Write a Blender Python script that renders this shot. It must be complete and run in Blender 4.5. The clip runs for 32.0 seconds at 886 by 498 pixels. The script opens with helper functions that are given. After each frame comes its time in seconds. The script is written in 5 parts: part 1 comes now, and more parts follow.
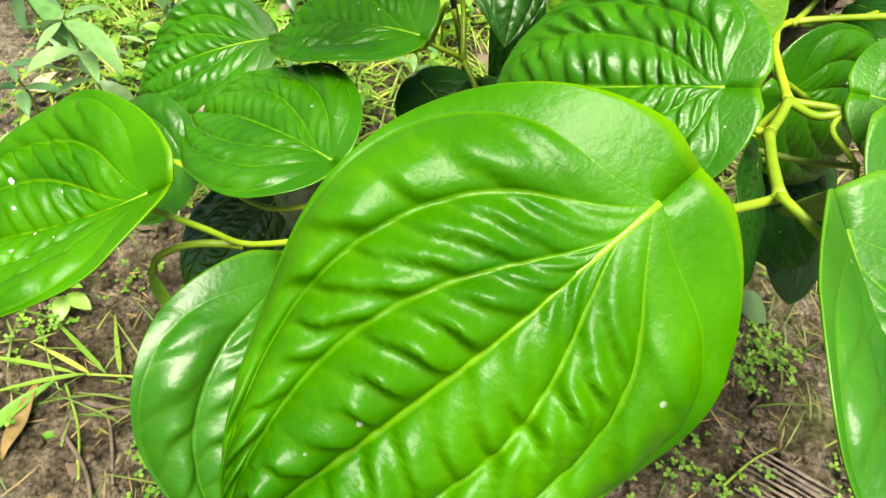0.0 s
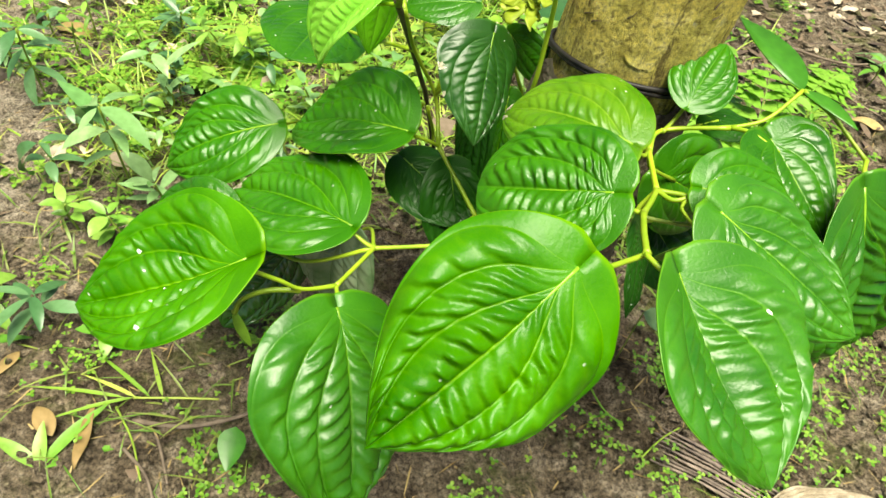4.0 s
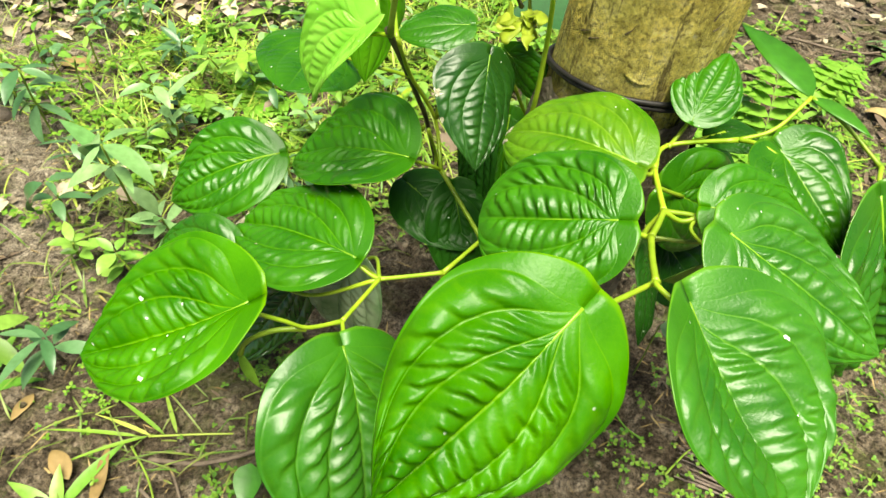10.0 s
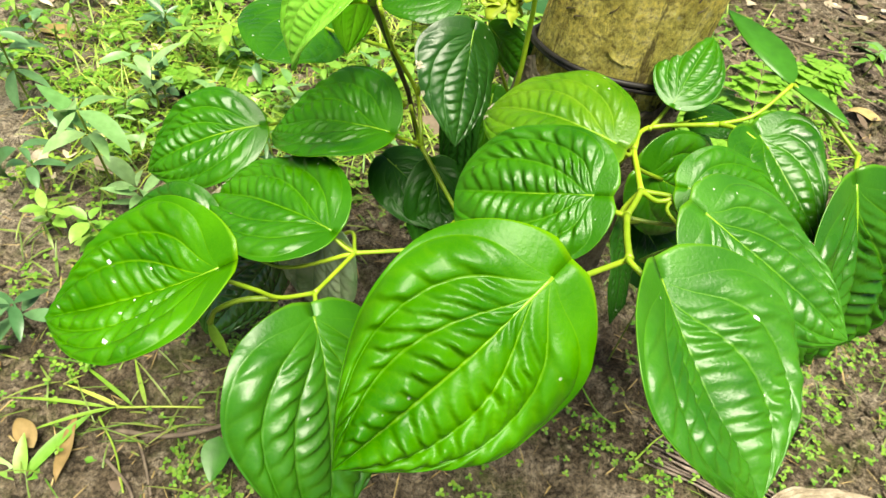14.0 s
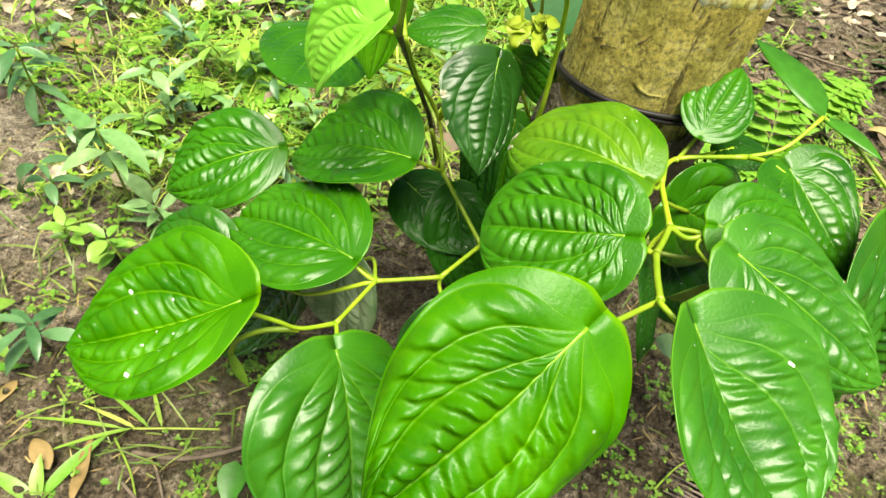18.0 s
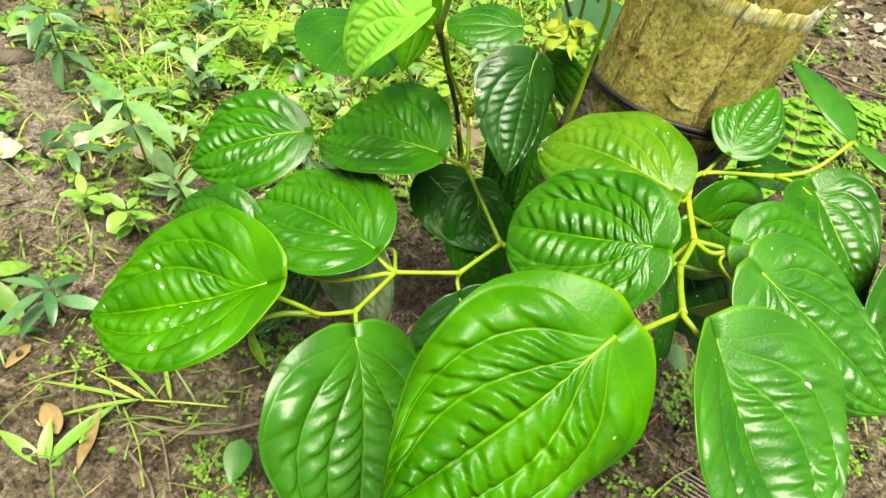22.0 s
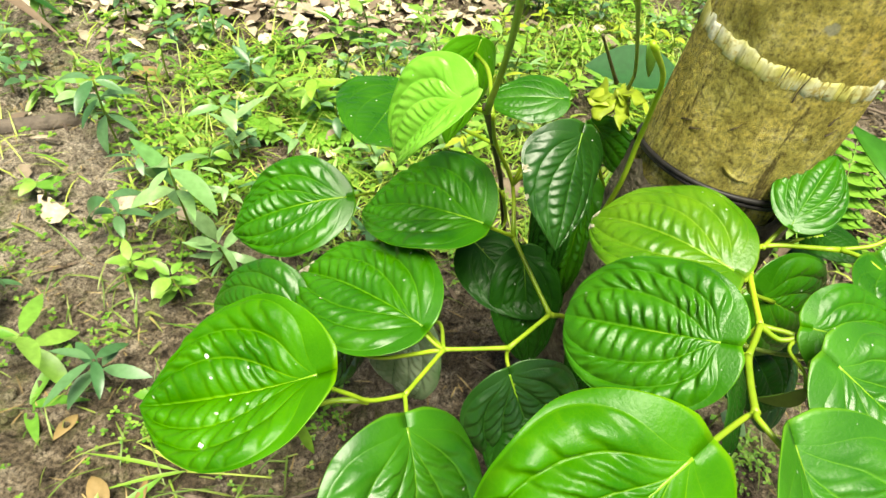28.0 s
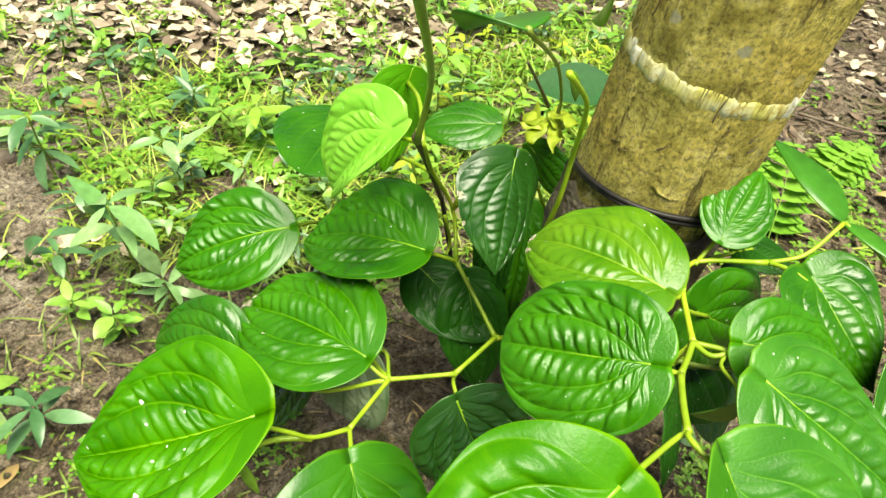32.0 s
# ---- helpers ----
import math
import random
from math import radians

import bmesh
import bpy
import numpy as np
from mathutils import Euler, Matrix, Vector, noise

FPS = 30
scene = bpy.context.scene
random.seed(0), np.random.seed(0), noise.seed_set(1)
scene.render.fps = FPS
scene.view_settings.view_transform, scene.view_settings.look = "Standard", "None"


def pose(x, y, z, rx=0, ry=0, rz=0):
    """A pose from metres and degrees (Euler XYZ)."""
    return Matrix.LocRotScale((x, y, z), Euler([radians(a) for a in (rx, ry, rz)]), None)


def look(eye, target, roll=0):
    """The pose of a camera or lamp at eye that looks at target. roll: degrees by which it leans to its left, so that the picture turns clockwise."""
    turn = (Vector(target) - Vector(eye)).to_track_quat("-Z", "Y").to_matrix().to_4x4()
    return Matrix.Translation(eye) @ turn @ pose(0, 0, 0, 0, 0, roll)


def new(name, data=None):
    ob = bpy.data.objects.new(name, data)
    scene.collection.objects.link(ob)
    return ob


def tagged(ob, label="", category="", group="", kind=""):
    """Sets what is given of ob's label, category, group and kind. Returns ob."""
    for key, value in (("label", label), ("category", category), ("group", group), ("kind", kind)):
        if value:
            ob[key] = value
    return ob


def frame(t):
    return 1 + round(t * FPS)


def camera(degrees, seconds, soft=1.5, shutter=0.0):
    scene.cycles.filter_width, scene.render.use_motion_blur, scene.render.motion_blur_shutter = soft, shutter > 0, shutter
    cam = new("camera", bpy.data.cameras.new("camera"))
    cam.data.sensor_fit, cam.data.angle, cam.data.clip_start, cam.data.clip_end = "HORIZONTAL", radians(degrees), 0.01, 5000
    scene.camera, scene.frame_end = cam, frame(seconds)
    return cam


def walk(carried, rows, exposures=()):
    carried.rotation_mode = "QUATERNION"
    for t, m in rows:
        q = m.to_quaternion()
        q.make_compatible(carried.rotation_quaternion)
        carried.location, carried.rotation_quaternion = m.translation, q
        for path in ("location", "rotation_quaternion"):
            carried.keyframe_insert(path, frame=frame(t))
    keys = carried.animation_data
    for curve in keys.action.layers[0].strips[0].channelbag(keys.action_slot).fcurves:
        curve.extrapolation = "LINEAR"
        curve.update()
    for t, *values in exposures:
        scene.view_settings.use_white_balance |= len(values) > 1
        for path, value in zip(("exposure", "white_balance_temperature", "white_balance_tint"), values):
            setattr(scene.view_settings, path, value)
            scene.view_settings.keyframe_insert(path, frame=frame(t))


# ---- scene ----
cam = camera(65.5, 32.0)
EXPOSURES = ((0.0, 1.2, 7200, 5), (32.0, 1.2, 7200, 5))
PATH = [
    (0, (0.055, 0.051, 0.541), (0.066, 1.36, -0.971), 5.4),
    (0.5, (0.045, 0.042, 0.549), (0.167, 1.403, -0.911), 8.1),
    (1, (0.053, 0.056, 0.561), (0.221, 1.449, -0.865), 6.4),
    (1.5, (0.026, 0.031, 0.625), (0.234, 1.466, -0.753), 9.6),
    (2, (0.02, -0.009, 0.668), (0.215, 1.395, -0.742), 9.1),
    (2.5, (0.018, -0.042, 0.671), (0.226, 1.32, -0.779), 9.7),
    (3, (0.025, -0.048, 0.66), (0.259, 1.294, -0.804), 7.6),
    (3.5, (0.018, -0.051, 0.661), (0.241, 1.3, -0.796), 8.5),
    (4, (0.009, -0.052, 0.667), (0.197, 1.322, -0.775), 8.9),
    (4.5, (0.004, -0.049, 0.671), (0.148, 1.336, -0.764), 7.7),
    (6.5, (0.016, -0.037, 0.68), (0.182, 1.362, -0.74), 6.6),
    (7, (0.01, -0.033, 0.681), (0.173, 1.373, -0.732), 6.8),
    (7.5, (0.006, -0.031, 0.681), (0.173, 1.373, -0.734), 6.9),
    (8, (0.009, -0.03, 0.68), (0.181, 1.371, -0.737), 6.7),
    (8.5, (0.02, -0.03, 0.667), (0.208, 1.319, -0.797), 5.5),
    (9, (0.019, -0.029, 0.67), (0.195, 1.333, -0.783), 5.5),
    (9.5, (0.021, -0.03, 0.676), (0.187, 1.356, -0.756), 4.6),
    (10, (0.018, -0.031, 0.674), (0.158, 1.352, -0.764), 4.6),
    (10.5, (0.018, -0.036, 0.677), (0.155, 1.364, -0.745), 4.6),
    (11, (0.024, -0.038, 0.678), (0.169, 1.365, -0.74), 4.0),
    (11.5, (0.028, -0.038, 0.677), (0.168, 1.37, -0.736), 3.7),
    (12, (0.022, -0.033, 0.673), (0.15, 1.371, -0.746), 4.8),
    (12.5, (0.008, -0.024, 0.672), (0.109, 1.38, -0.749), 6.2),
    (13, (0.015, -0.031, 0.667), (0.147, 1.362, -0.762), 7.6),
    (13.5, (0.025, -0.037, 0.663), (0.206, 1.328, -0.788), 8.0),
    (15.5, (0.025, -0.037, 0.665), (0.214, 1.324, -0.789), 8.0),
    (16, (0.019, -0.035, 0.668), (0.186, 1.332, -0.782), 7.9),
    (16.5, (0.018, -0.032, 0.668), (0.181, 1.337, -0.781), 7.9),
    (17, (0.017, -0.027, 0.676), (0.175, 1.365, -0.751), 7.3),
    (17.5, (0.016, -0.025, 0.677), (0.17, 1.374, -0.744), 7.6),
    (18, (0.014, -0.019, 0.671), (0.174, 1.356, -0.774), 7.8),
    (18.5, (0.011, -0.019, 0.673), (0.173, 1.366, -0.761), 8.6),
    (19, (0.009, -0.023, 0.671), (0.168, 1.35, -0.775), 9.0),
    (19.5, (0.004, -0.029, 0.665), (0.15, 1.328, -0.797), 9.5),
    (20, (0.004, -0.032, 0.659), (0.151, 1.292, -0.833), 9.7),
    (20.5, (0.002, -0.039, 0.658), (0.16, 1.283, -0.834), 10.7),
    (21, (0.0, -0.04, 0.671), (0.162, 1.306, -0.799), 11.0),
    (21.5, (-0.002, -0.034, 0.669), (0.163, 1.303, -0.808), 11.9),
    (22, (-0.002, -0.021, 0.675), (0.153, 1.337, -0.785), 11.8),
    (22.5, (0.004, -0.001, 0.693), (0.184, 1.404, -0.719), 9.9),
    (23, (-0.005, 0.008, 0.695), (0.139, 1.42, -0.714), 7.4),
    (23.5, (0.002, 0.004, 0.685), (0.133, 1.393, -0.748), 7.6),
    (24, (-0.002, 0.001, 0.683), (0.082, 1.391, -0.752), 6.5),
    (24.5, (0.001, -0.001, 0.685), (0.08, 1.401, -0.739), 6.4),
    (26.5, (-0.007, -0.003, 0.685), (0.081, 1.394, -0.743), 6.5),
    (27, (-0.011, 0.0, 0.686), (0.06, 1.399, -0.741), 6.1),
    (27.5, (-0.018, 0.01, 0.691), (0.02, 1.418, -0.729), 6.2),
    (28, (-0.019, 0.015, 0.692), (0.037, 1.425, -0.726), 7.7),
    (28.5, (-0.026, 0.02, 0.69), (0.024, 1.41, -0.747), 7.9),
    (29, (-0.03, 0.019, 0.691), (0.028, 1.42, -0.735), 8.4),
    (29.5, (-0.028, 0.018, 0.694), (0.053, 1.419, -0.731), 7.9),
    (30, (-0.024, 0.016, 0.704), (0.079, 1.45, -0.686), 8.0),
    (30.5, (-0.03, 0.013, 0.702), (0.049, 1.45, -0.687), 8.2),
    (31, (-0.015, 0.012, 0.697), (0.084, 1.463, -0.676), 7.7),
    (31.5, (-0.011, 0.014, 0.706), (0.101, 1.46, -0.672), 6.7),
    (32, (0.0, 0.023, 0.701), (0.153, 1.465, -0.676), 7.7),
]
walk(cam, [(t, look(eye, target, roll)) for t, eye, target, roll in PATH], EXPOSURES)

# ---- world and light ----
world = bpy.data.worlds.new("overcast_sky")
scene.world = world
world.use_nodes = True
wn = world.node_tree.nodes
sky = wn.new("ShaderNodeTexSky")
sky.sky_type, sky.sun_disc = "NISHITA", False
sky.sun_elevation, sky.sun_rotation = radians(64), radians(163)
sky.air_density, sky.dust_density, sky.ozone_density = 1.0, 1.5, 1.0
world.node_tree.links.new(sky.outputs[0], wn["Background"].inputs[0])
wn["Background"].inputs[1].default_value = 0.05
sun = new("sun", bpy.data.lights.new("sun", "SUN"))
sun.data.energy, sun.data.angle, sun.data.color = 5.0, radians(36), (1.0, 0.96, 0.86)
sun.matrix_world = look((0.25, -0.4, 2.5), (0.1, 0.3, 0.0))


# ---- materials ----
def nodes_of(name):
    m = bpy.data.materials.new(name)
    m.use_nodes = True
    return m, m.node_tree.nodes, m.node_tree.links, m.node_tree.nodes["Principled BSDF"]


def ramp(nt, fac, stops):
    r = nt.nodes.new("ShaderNodeValToRGB")
    while len(r.color_ramp.elements) < len(stops):
        r.color_ramp.elements.new(0.5)
    for e, (p, c) in zip(r.color_ramp.elements, stops):
        e.position, e.color = p, (*c, 1)
    nt.links.new(fac, r.inputs[0])
    return r.outputs[0]


def tex(nt, kind, scale, coord=None, **values):
    n = nt.nodes.new(kind)
    n.inputs["Scale"].default_value = scale
    for k, v in values.items():
        n.inputs[k].default_value = v
    if coord:
        nt.links.new(coord, n.inputs["Vector"])
    return n


def mixed(nt, fac, a, b, blend="MIX"):
    m = nt.nodes.new("ShaderNodeMix")
    m.data_type, m.blend_type = "RGBA", blend
    for socket, v in ((m.inputs[0], fac), (m.inputs[6], a), (m.inputs[7], b)):
        if hasattr(v, "is_linked"):
            nt.links.new(v, socket)
        else:
            socket.default_value = v if isinstance(v, float) else (*v, 1)
    return m.outputs[2]


def bump(nt, height, strength, dist):
    b = nt.nodes.new("ShaderNodeBump")
    b.inputs["Strength"].default_value, b.inputs["Distance"].default_value = strength, dist
    nt.links.new(height, b.inputs["Height"])
    return b


def leaf_material(name, dark, light, vein, rough, glow, coat=0.0, gloss=0.36):
    """A living leaf: blade colour that varies in patches, paler veins, water marks, light shining through."""
    m, n, l, p = nodes_of(name)
    nt = m.node_tree
    uv = n.new("ShaderNodeUVMap").outputs[0]
    info = n.new("ShaderNodeObjectInfo")
    shift = n.new("ShaderNodeVectorMath")
    l.new(uv, shift.inputs[0])
    l.new(info.outputs["Random"], shift.inputs[1])
    at = shift.outputs[0]
    patches = tex(nt, "ShaderNodeTexNoise", 3.0, at, Detail=4.0)
    base = ramp(nt, patches.outputs[0], [(0.3, dark), (0.72, light)])
    cells = tex(nt, "ShaderNodeTexVoronoi", 46.0, at)
    cells.feature = "DISTANCE_TO_EDGE"
    net = ramp(nt, cells.outputs["Distance"], [(0.0, (1.0, 1.0, 1.0)), (0.09, (0.0, 0.0, 0.0))])
    fine = n.new("ShaderNodeMath")
    fine.operation = "MULTIPLY"
    fine.inputs[1].default_value = 0.05
    l.new(net, fine.inputs[0])
    base = mixed(nt, fine.outputs[0], base, vein)
    v = n.new("ShaderNodeAttribute")
    v.attribute_name = "vein"
    base = mixed(nt, v.outputs["Fac"], base, vein)
    spots = tex(nt, "ShaderNodeTexVoronoi", 9.0, at, Randomness=1.0)
    dots = ramp(nt, spots.outputs["Distance"], [(0.045, (1.0, 1.0, 1.0)), (0.07, (0.0, 0.0, 0.0))])
    keep = tex(nt, "ShaderNodeTexNoise", 5.0, at)
    some = ramp(nt, keep.outputs[0], [(0.42, (0.0, 0.0, 0.0)), (0.5, (0.85, 0.85, 0.85))])
    mask = mixed(nt, 1.0, dots, some, "MULTIPLY")
    base = mixed(nt, mask, base, (0.62, 0.68, 0.6))
    l.new(base, p.inputs["Base Color"])
    grain = tex(nt, "ShaderNodeTexNoise", 60.0, at, Detail=3.0)
    r = n.new("ShaderNodeMapRange")
    r.inputs["To Min"].default_value, r.inputs["To Max"].default_value = rough - 0.08, rough + 0.12
    l.new(patches.outputs[0], r.inputs[0])
    l.new(r.outputs[0], p.inputs["Roughness"])
    p.inputs["Specular IOR Level"].default_value = gloss
    p.inputs["Coat Weight"].default_value = coat
    p.inputs["Coat Roughness"].default_value = 0.18
    warp = tex(nt, "ShaderNodeTexNoise", 14.0, at, Detail=2.0)
    bent = mixed(nt, 0.06, at, warp.outputs["Color"])
    crinkle = tex(nt, "ShaderNodeTexVoronoi", 17.0, bent, Randomness=0.95)
    crinkle.feature = "DISTANCE_TO_EDGE"
    pillow = ramp(nt, crinkle.outputs["Distance"], [(0.0, (0.0, 0.0, 0.0)), (0.10, (0.55, 0.55, 0.55)), (0.4, (1.0, 1.0, 1.0))])
    b0 = bump(nt, pillow, 0.07, 0.0008)
    b1 = bump(nt, grain.outputs[0], 0.35, 0.0006)
    l.new(b0.outputs[0], b1.inputs["Normal"])
    b2 = bump(nt, cells.outputs["Distance"], 0.15, 0.0004)
    l.new(b1.outputs[0], b2.inputs["Normal"])
    l.new(b2.outputs[0], p.inputs["Normal"])
    t = n.new("ShaderNodeBsdfTranslucent")
    through_colour = mixed(nt, 1.0, base, (1.0, 1.0, 0.35), "MULTIPLY")
    l.new(through_colour, t.inputs[0])
    mix = n.new("ShaderNodeMixShader")
    mix.inputs[0].default_value = glow
    l.new(p.outputs[0], mix.inputs[1])
    l.new(t.outputs[0], mix.inputs[2])
    l.new(mix.outputs[0], n["Material Output"].inputs["Surface"])
    return m


BLADE = leaf_material("betel_leaf_fresh_green", (0.014, 0.115, 0.0003), (0.040, 0.205, 0.0006), (0.13, 0.36, 0.003), 0.33, 0.24, 0.0, 0.42)
BLADE_SATIN = leaf_material("betel_leaf_satin_green", (0.018, 0.14, 0.0003), (0.066, 0.28, 0.0006), (0.22, 0.46, 0.004), 0.35, 0.30, 0.0, 0.28)
# Deep green of glossy leaves; on leaves under the vine it stands for shade.
BLADE_DARK = leaf_material("betel_leaf_deep_green_and_shade", (0.006, 0.045, 0.003), (0.014, 0.08, 0.005), (0.05, 0.17, 0.012), 0.37, 0.1, 0.05, 0.5)
BLADE_WET = leaf_material("betel_leaf_wet_green", (0.016, 0.12, 0.0006), (0.040, 0.20, 0.001), (0.13, 0.36, 0.004), 0.33, 0.22, 0.0, 0.45)
# Darker copy of the blade colour: shade inside the vine is painted in.
BLADE_SHADE = leaf_material("betel_leaf_low_painted_shade", (0.006, 0.045, 0.003), (0.014, 0.08, 0.005), (0.05, 0.17, 0.012), 0.36, 0.1, 0.0, 0.15)
BLADE_MID = leaf_material("betel_leaf_mid_green", (0.012, 0.09, 0.002), (0.032, 0.155, 0.003), (0.11, 0.30, 0.008), 0.27, 0.18, 0.0, 0.42)
BLADE_YELLOW = leaf_material("betel_leaf_yellowish", (0.035, 0.16, 0.002), (0.12, 0.27, 0.010), (0.26, 0.44, 0.03), 0.28, 0.26, 0.05)
BLADE_YOUNG = leaf_material("betel_leaf_young_yellow_green", (0.19, 0.56, 0.035), (0.33, 0.70, 0.09), (0.36, 0.68, 0.1), 0.28, 0.42, 0.0, 0.55)
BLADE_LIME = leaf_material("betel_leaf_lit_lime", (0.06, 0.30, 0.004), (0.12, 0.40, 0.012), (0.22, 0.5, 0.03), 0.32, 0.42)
BLADE_RAIN = leaf_material("betel_leaf_rain_wet", (0.010, 0.075, 0.004), (0.03, 0.14, 0.012), (0.08, 0.24, 0.02), 0.2, 0.12, 0.6, 0.6)
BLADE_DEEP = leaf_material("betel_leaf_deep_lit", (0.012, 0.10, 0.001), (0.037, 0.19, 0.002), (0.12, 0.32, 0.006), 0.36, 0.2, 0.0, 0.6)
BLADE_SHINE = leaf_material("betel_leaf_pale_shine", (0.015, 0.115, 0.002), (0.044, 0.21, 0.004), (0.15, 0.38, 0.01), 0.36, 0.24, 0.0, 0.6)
# Whitish patches of an old leaf, with its wet reflection painted into the colour.
BLADE_GREY = leaf_material("betel_leaf_old_painted_sheen", (0.03, 0.11, 0.02), (0.36, 0.44, 0.28), (0.12, 0.24, 0.08), 0.24, 0.15, 0.3)


def plain(name, a, b, scale, rough, relief=0.0, dist=0.002, spec=0.5, glow=0.0):
    """A surface of two colours in noise, with grain."""
    m, n, l, p = nodes_of(name)
    nt = m.node_tree
    at = n.new("ShaderNodeTexCoord").outputs["Object"]
    info = n.new("ShaderNodeObjectInfo")
    big = tex(nt, "ShaderNodeTexNoise", scale, at, Detail=5.0, Roughness=0.65)
    col = ramp(nt, big.outputs[0], [(0.32, a), (0.68, b)])
    hsv = n.new("ShaderNodeHueSaturation")
    v = n.new("ShaderNodeMapRange")
    v.inputs["To Min"].default_value, v.inputs["To Max"].default_value = 0.78, 1.22
    l.new(info.outputs["Random"], v.inputs[0])
    l.new(v.outputs[0], hsv.inputs["Value"])
    l.new(col, hsv.inputs["Color"])
    l.new(hsv.outputs[0], p.inputs["Base Color"])
    p.inputs["Roughness"].default_value = rough
    p.inputs["Specular IOR Level"].default_value = spec
    if relief:
        fine = tex(nt, "ShaderNodeTexNoise", scale * 6, at, Detail=6.0)
        l.new(bump(nt, fine.outputs[0], relief, dist).outputs[0], p.inputs["Normal"])
    if glow:
        t = n.new("ShaderNodeBsdfTranslucent")
        l.new(hsv.outputs[0], t.inputs[0])
        mix = n.new("ShaderNodeMixShader")
        mix.inputs[0].default_value = glow
        l.new(p.outputs[0], mix.inputs[1])
        l.new(t.outputs[0], mix.inputs[2])
        l.new(mix.outputs[0], n["Material Output"].inputs["Surface"])
    return m


STEM = plain("vine_stem_yellow_green", (0.20, 0.36, 0.012), (0.34, 0.48, 0.03), 40, 0.4, 0.2, 0.0008, glow=0.15)
RIB = plain("leaf_rib_green", (0.13, 0.30, 0.012), (0.23, 0.41, 0.02), 30, 0.4, glow=0.1)
STEM_GREEN = plain("vine_stem_dull_green", (0.10, 0.17, 0.02), (0.2, 0.28, 0.03), 40, 0.45, 0.2, 0.0008)
STEM_OLIVE = plain("vine_stem_olive", (0.14, 0.26, 0.02), (0.25, 0.38, 0.03), 40, 0.45, 0.2, 0.0008)
# Brown of old stems, darkened further to stand for the shadow behind the leaves.
STEM_DARK = plain("old_stem_brown_and_shade", (0.03, 0.024, 0.014), (0.07, 0.065, 0.025), 40, 0.6, 0.4, 0.001)


def soil_material():
    m, n, l, p = nodes_of("damp_garden_soil")
    nt = m.node_tree
    at = n.new("ShaderNodeTexCoord").outputs["Object"]
    big = tex(nt, "ShaderNodeTexNoise", 4.0, at, Detail=6.0, Roughness=0.6)
    mid = tex(nt, "ShaderNodeTexNoise", 34.0, at, Detail=10.0, Roughness=0.75)
    fine = tex(nt, "ShaderNodeTexNoise", 240.0, at, Detail=8.0, Roughness=0.8)
    lumps = tex(nt, "ShaderNodeTexVoronoi", 95.0, at)
    lumps.feature = "SMOOTH_F1"
    grit = ramp(nt, fine.outputs[0], [(0.40, (0.22, 0.2, 0.18)), (0.5, (1.0, 1.0, 1.0)), (0.62, (1.8, 1.75, 1.65))])
    col = ramp(nt, mid.outputs[0], [(0.32, (0.03, 0.022, 0.013)), (0.5, (0.22, 0.18, 0.125)), (0.68, (0.55, 0.48, 0.375))])
    col2 = ramp(nt, big.outputs[0], [(0.35, (0.5, 0.45, 0.4)), (0.65, (1.0, 1.0, 1.0))])
    col = mixed(nt, 0.8, col, col2, "MULTIPLY")
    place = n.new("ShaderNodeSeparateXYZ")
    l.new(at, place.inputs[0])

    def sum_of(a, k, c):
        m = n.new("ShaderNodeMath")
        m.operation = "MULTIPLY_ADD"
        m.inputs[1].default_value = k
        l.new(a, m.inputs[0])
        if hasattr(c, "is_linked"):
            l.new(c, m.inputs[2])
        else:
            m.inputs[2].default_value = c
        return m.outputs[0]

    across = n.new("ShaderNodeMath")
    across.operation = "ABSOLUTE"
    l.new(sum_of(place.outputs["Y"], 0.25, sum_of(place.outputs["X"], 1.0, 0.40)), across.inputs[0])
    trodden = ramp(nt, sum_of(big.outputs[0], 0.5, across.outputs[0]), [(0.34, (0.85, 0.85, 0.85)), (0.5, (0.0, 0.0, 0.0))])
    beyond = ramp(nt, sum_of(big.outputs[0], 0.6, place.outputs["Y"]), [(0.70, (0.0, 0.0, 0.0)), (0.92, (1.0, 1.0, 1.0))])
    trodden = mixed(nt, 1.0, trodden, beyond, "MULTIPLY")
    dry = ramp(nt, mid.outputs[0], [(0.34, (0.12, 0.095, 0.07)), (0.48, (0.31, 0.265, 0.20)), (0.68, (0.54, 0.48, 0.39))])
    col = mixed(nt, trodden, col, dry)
    col = mixed(nt, 0.9, col, grit, "MULTIPLY")
    moss = tex(nt, "ShaderNodeTexNoise", 9.0, at, Detail=7.0, Roughness=0.7)
    mm = ramp(nt, moss.outputs[0], [(0.52, (0.0, 0.0, 0.0)), (0.68, (0.55, 0.55, 0.55))])
    col = mixed(nt, mm, col, (0.14, 0.19, 0.03))
    l.new(col, p.inputs["Base Color"])
    p.inputs["Roughness"].default_value = 0.9
    p.inputs["Specular IOR Level"].default_value = 0.2
    b1 = bump(nt, fine.outputs[0], 1.0, 0.006)
    b2 = bump(nt, mid.outputs[0], 1.0, 0.03)
    l.new(b1.outputs[0], b2.inputs["Normal"])
    b3 = bump(nt, lumps.outputs["Distance"], 0.7, 0.008)
    l.new(b2.outputs[0], b3.inputs["Normal"])
    l.new(b3.outputs[0], p.inputs["Normal"])
    return m


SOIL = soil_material()


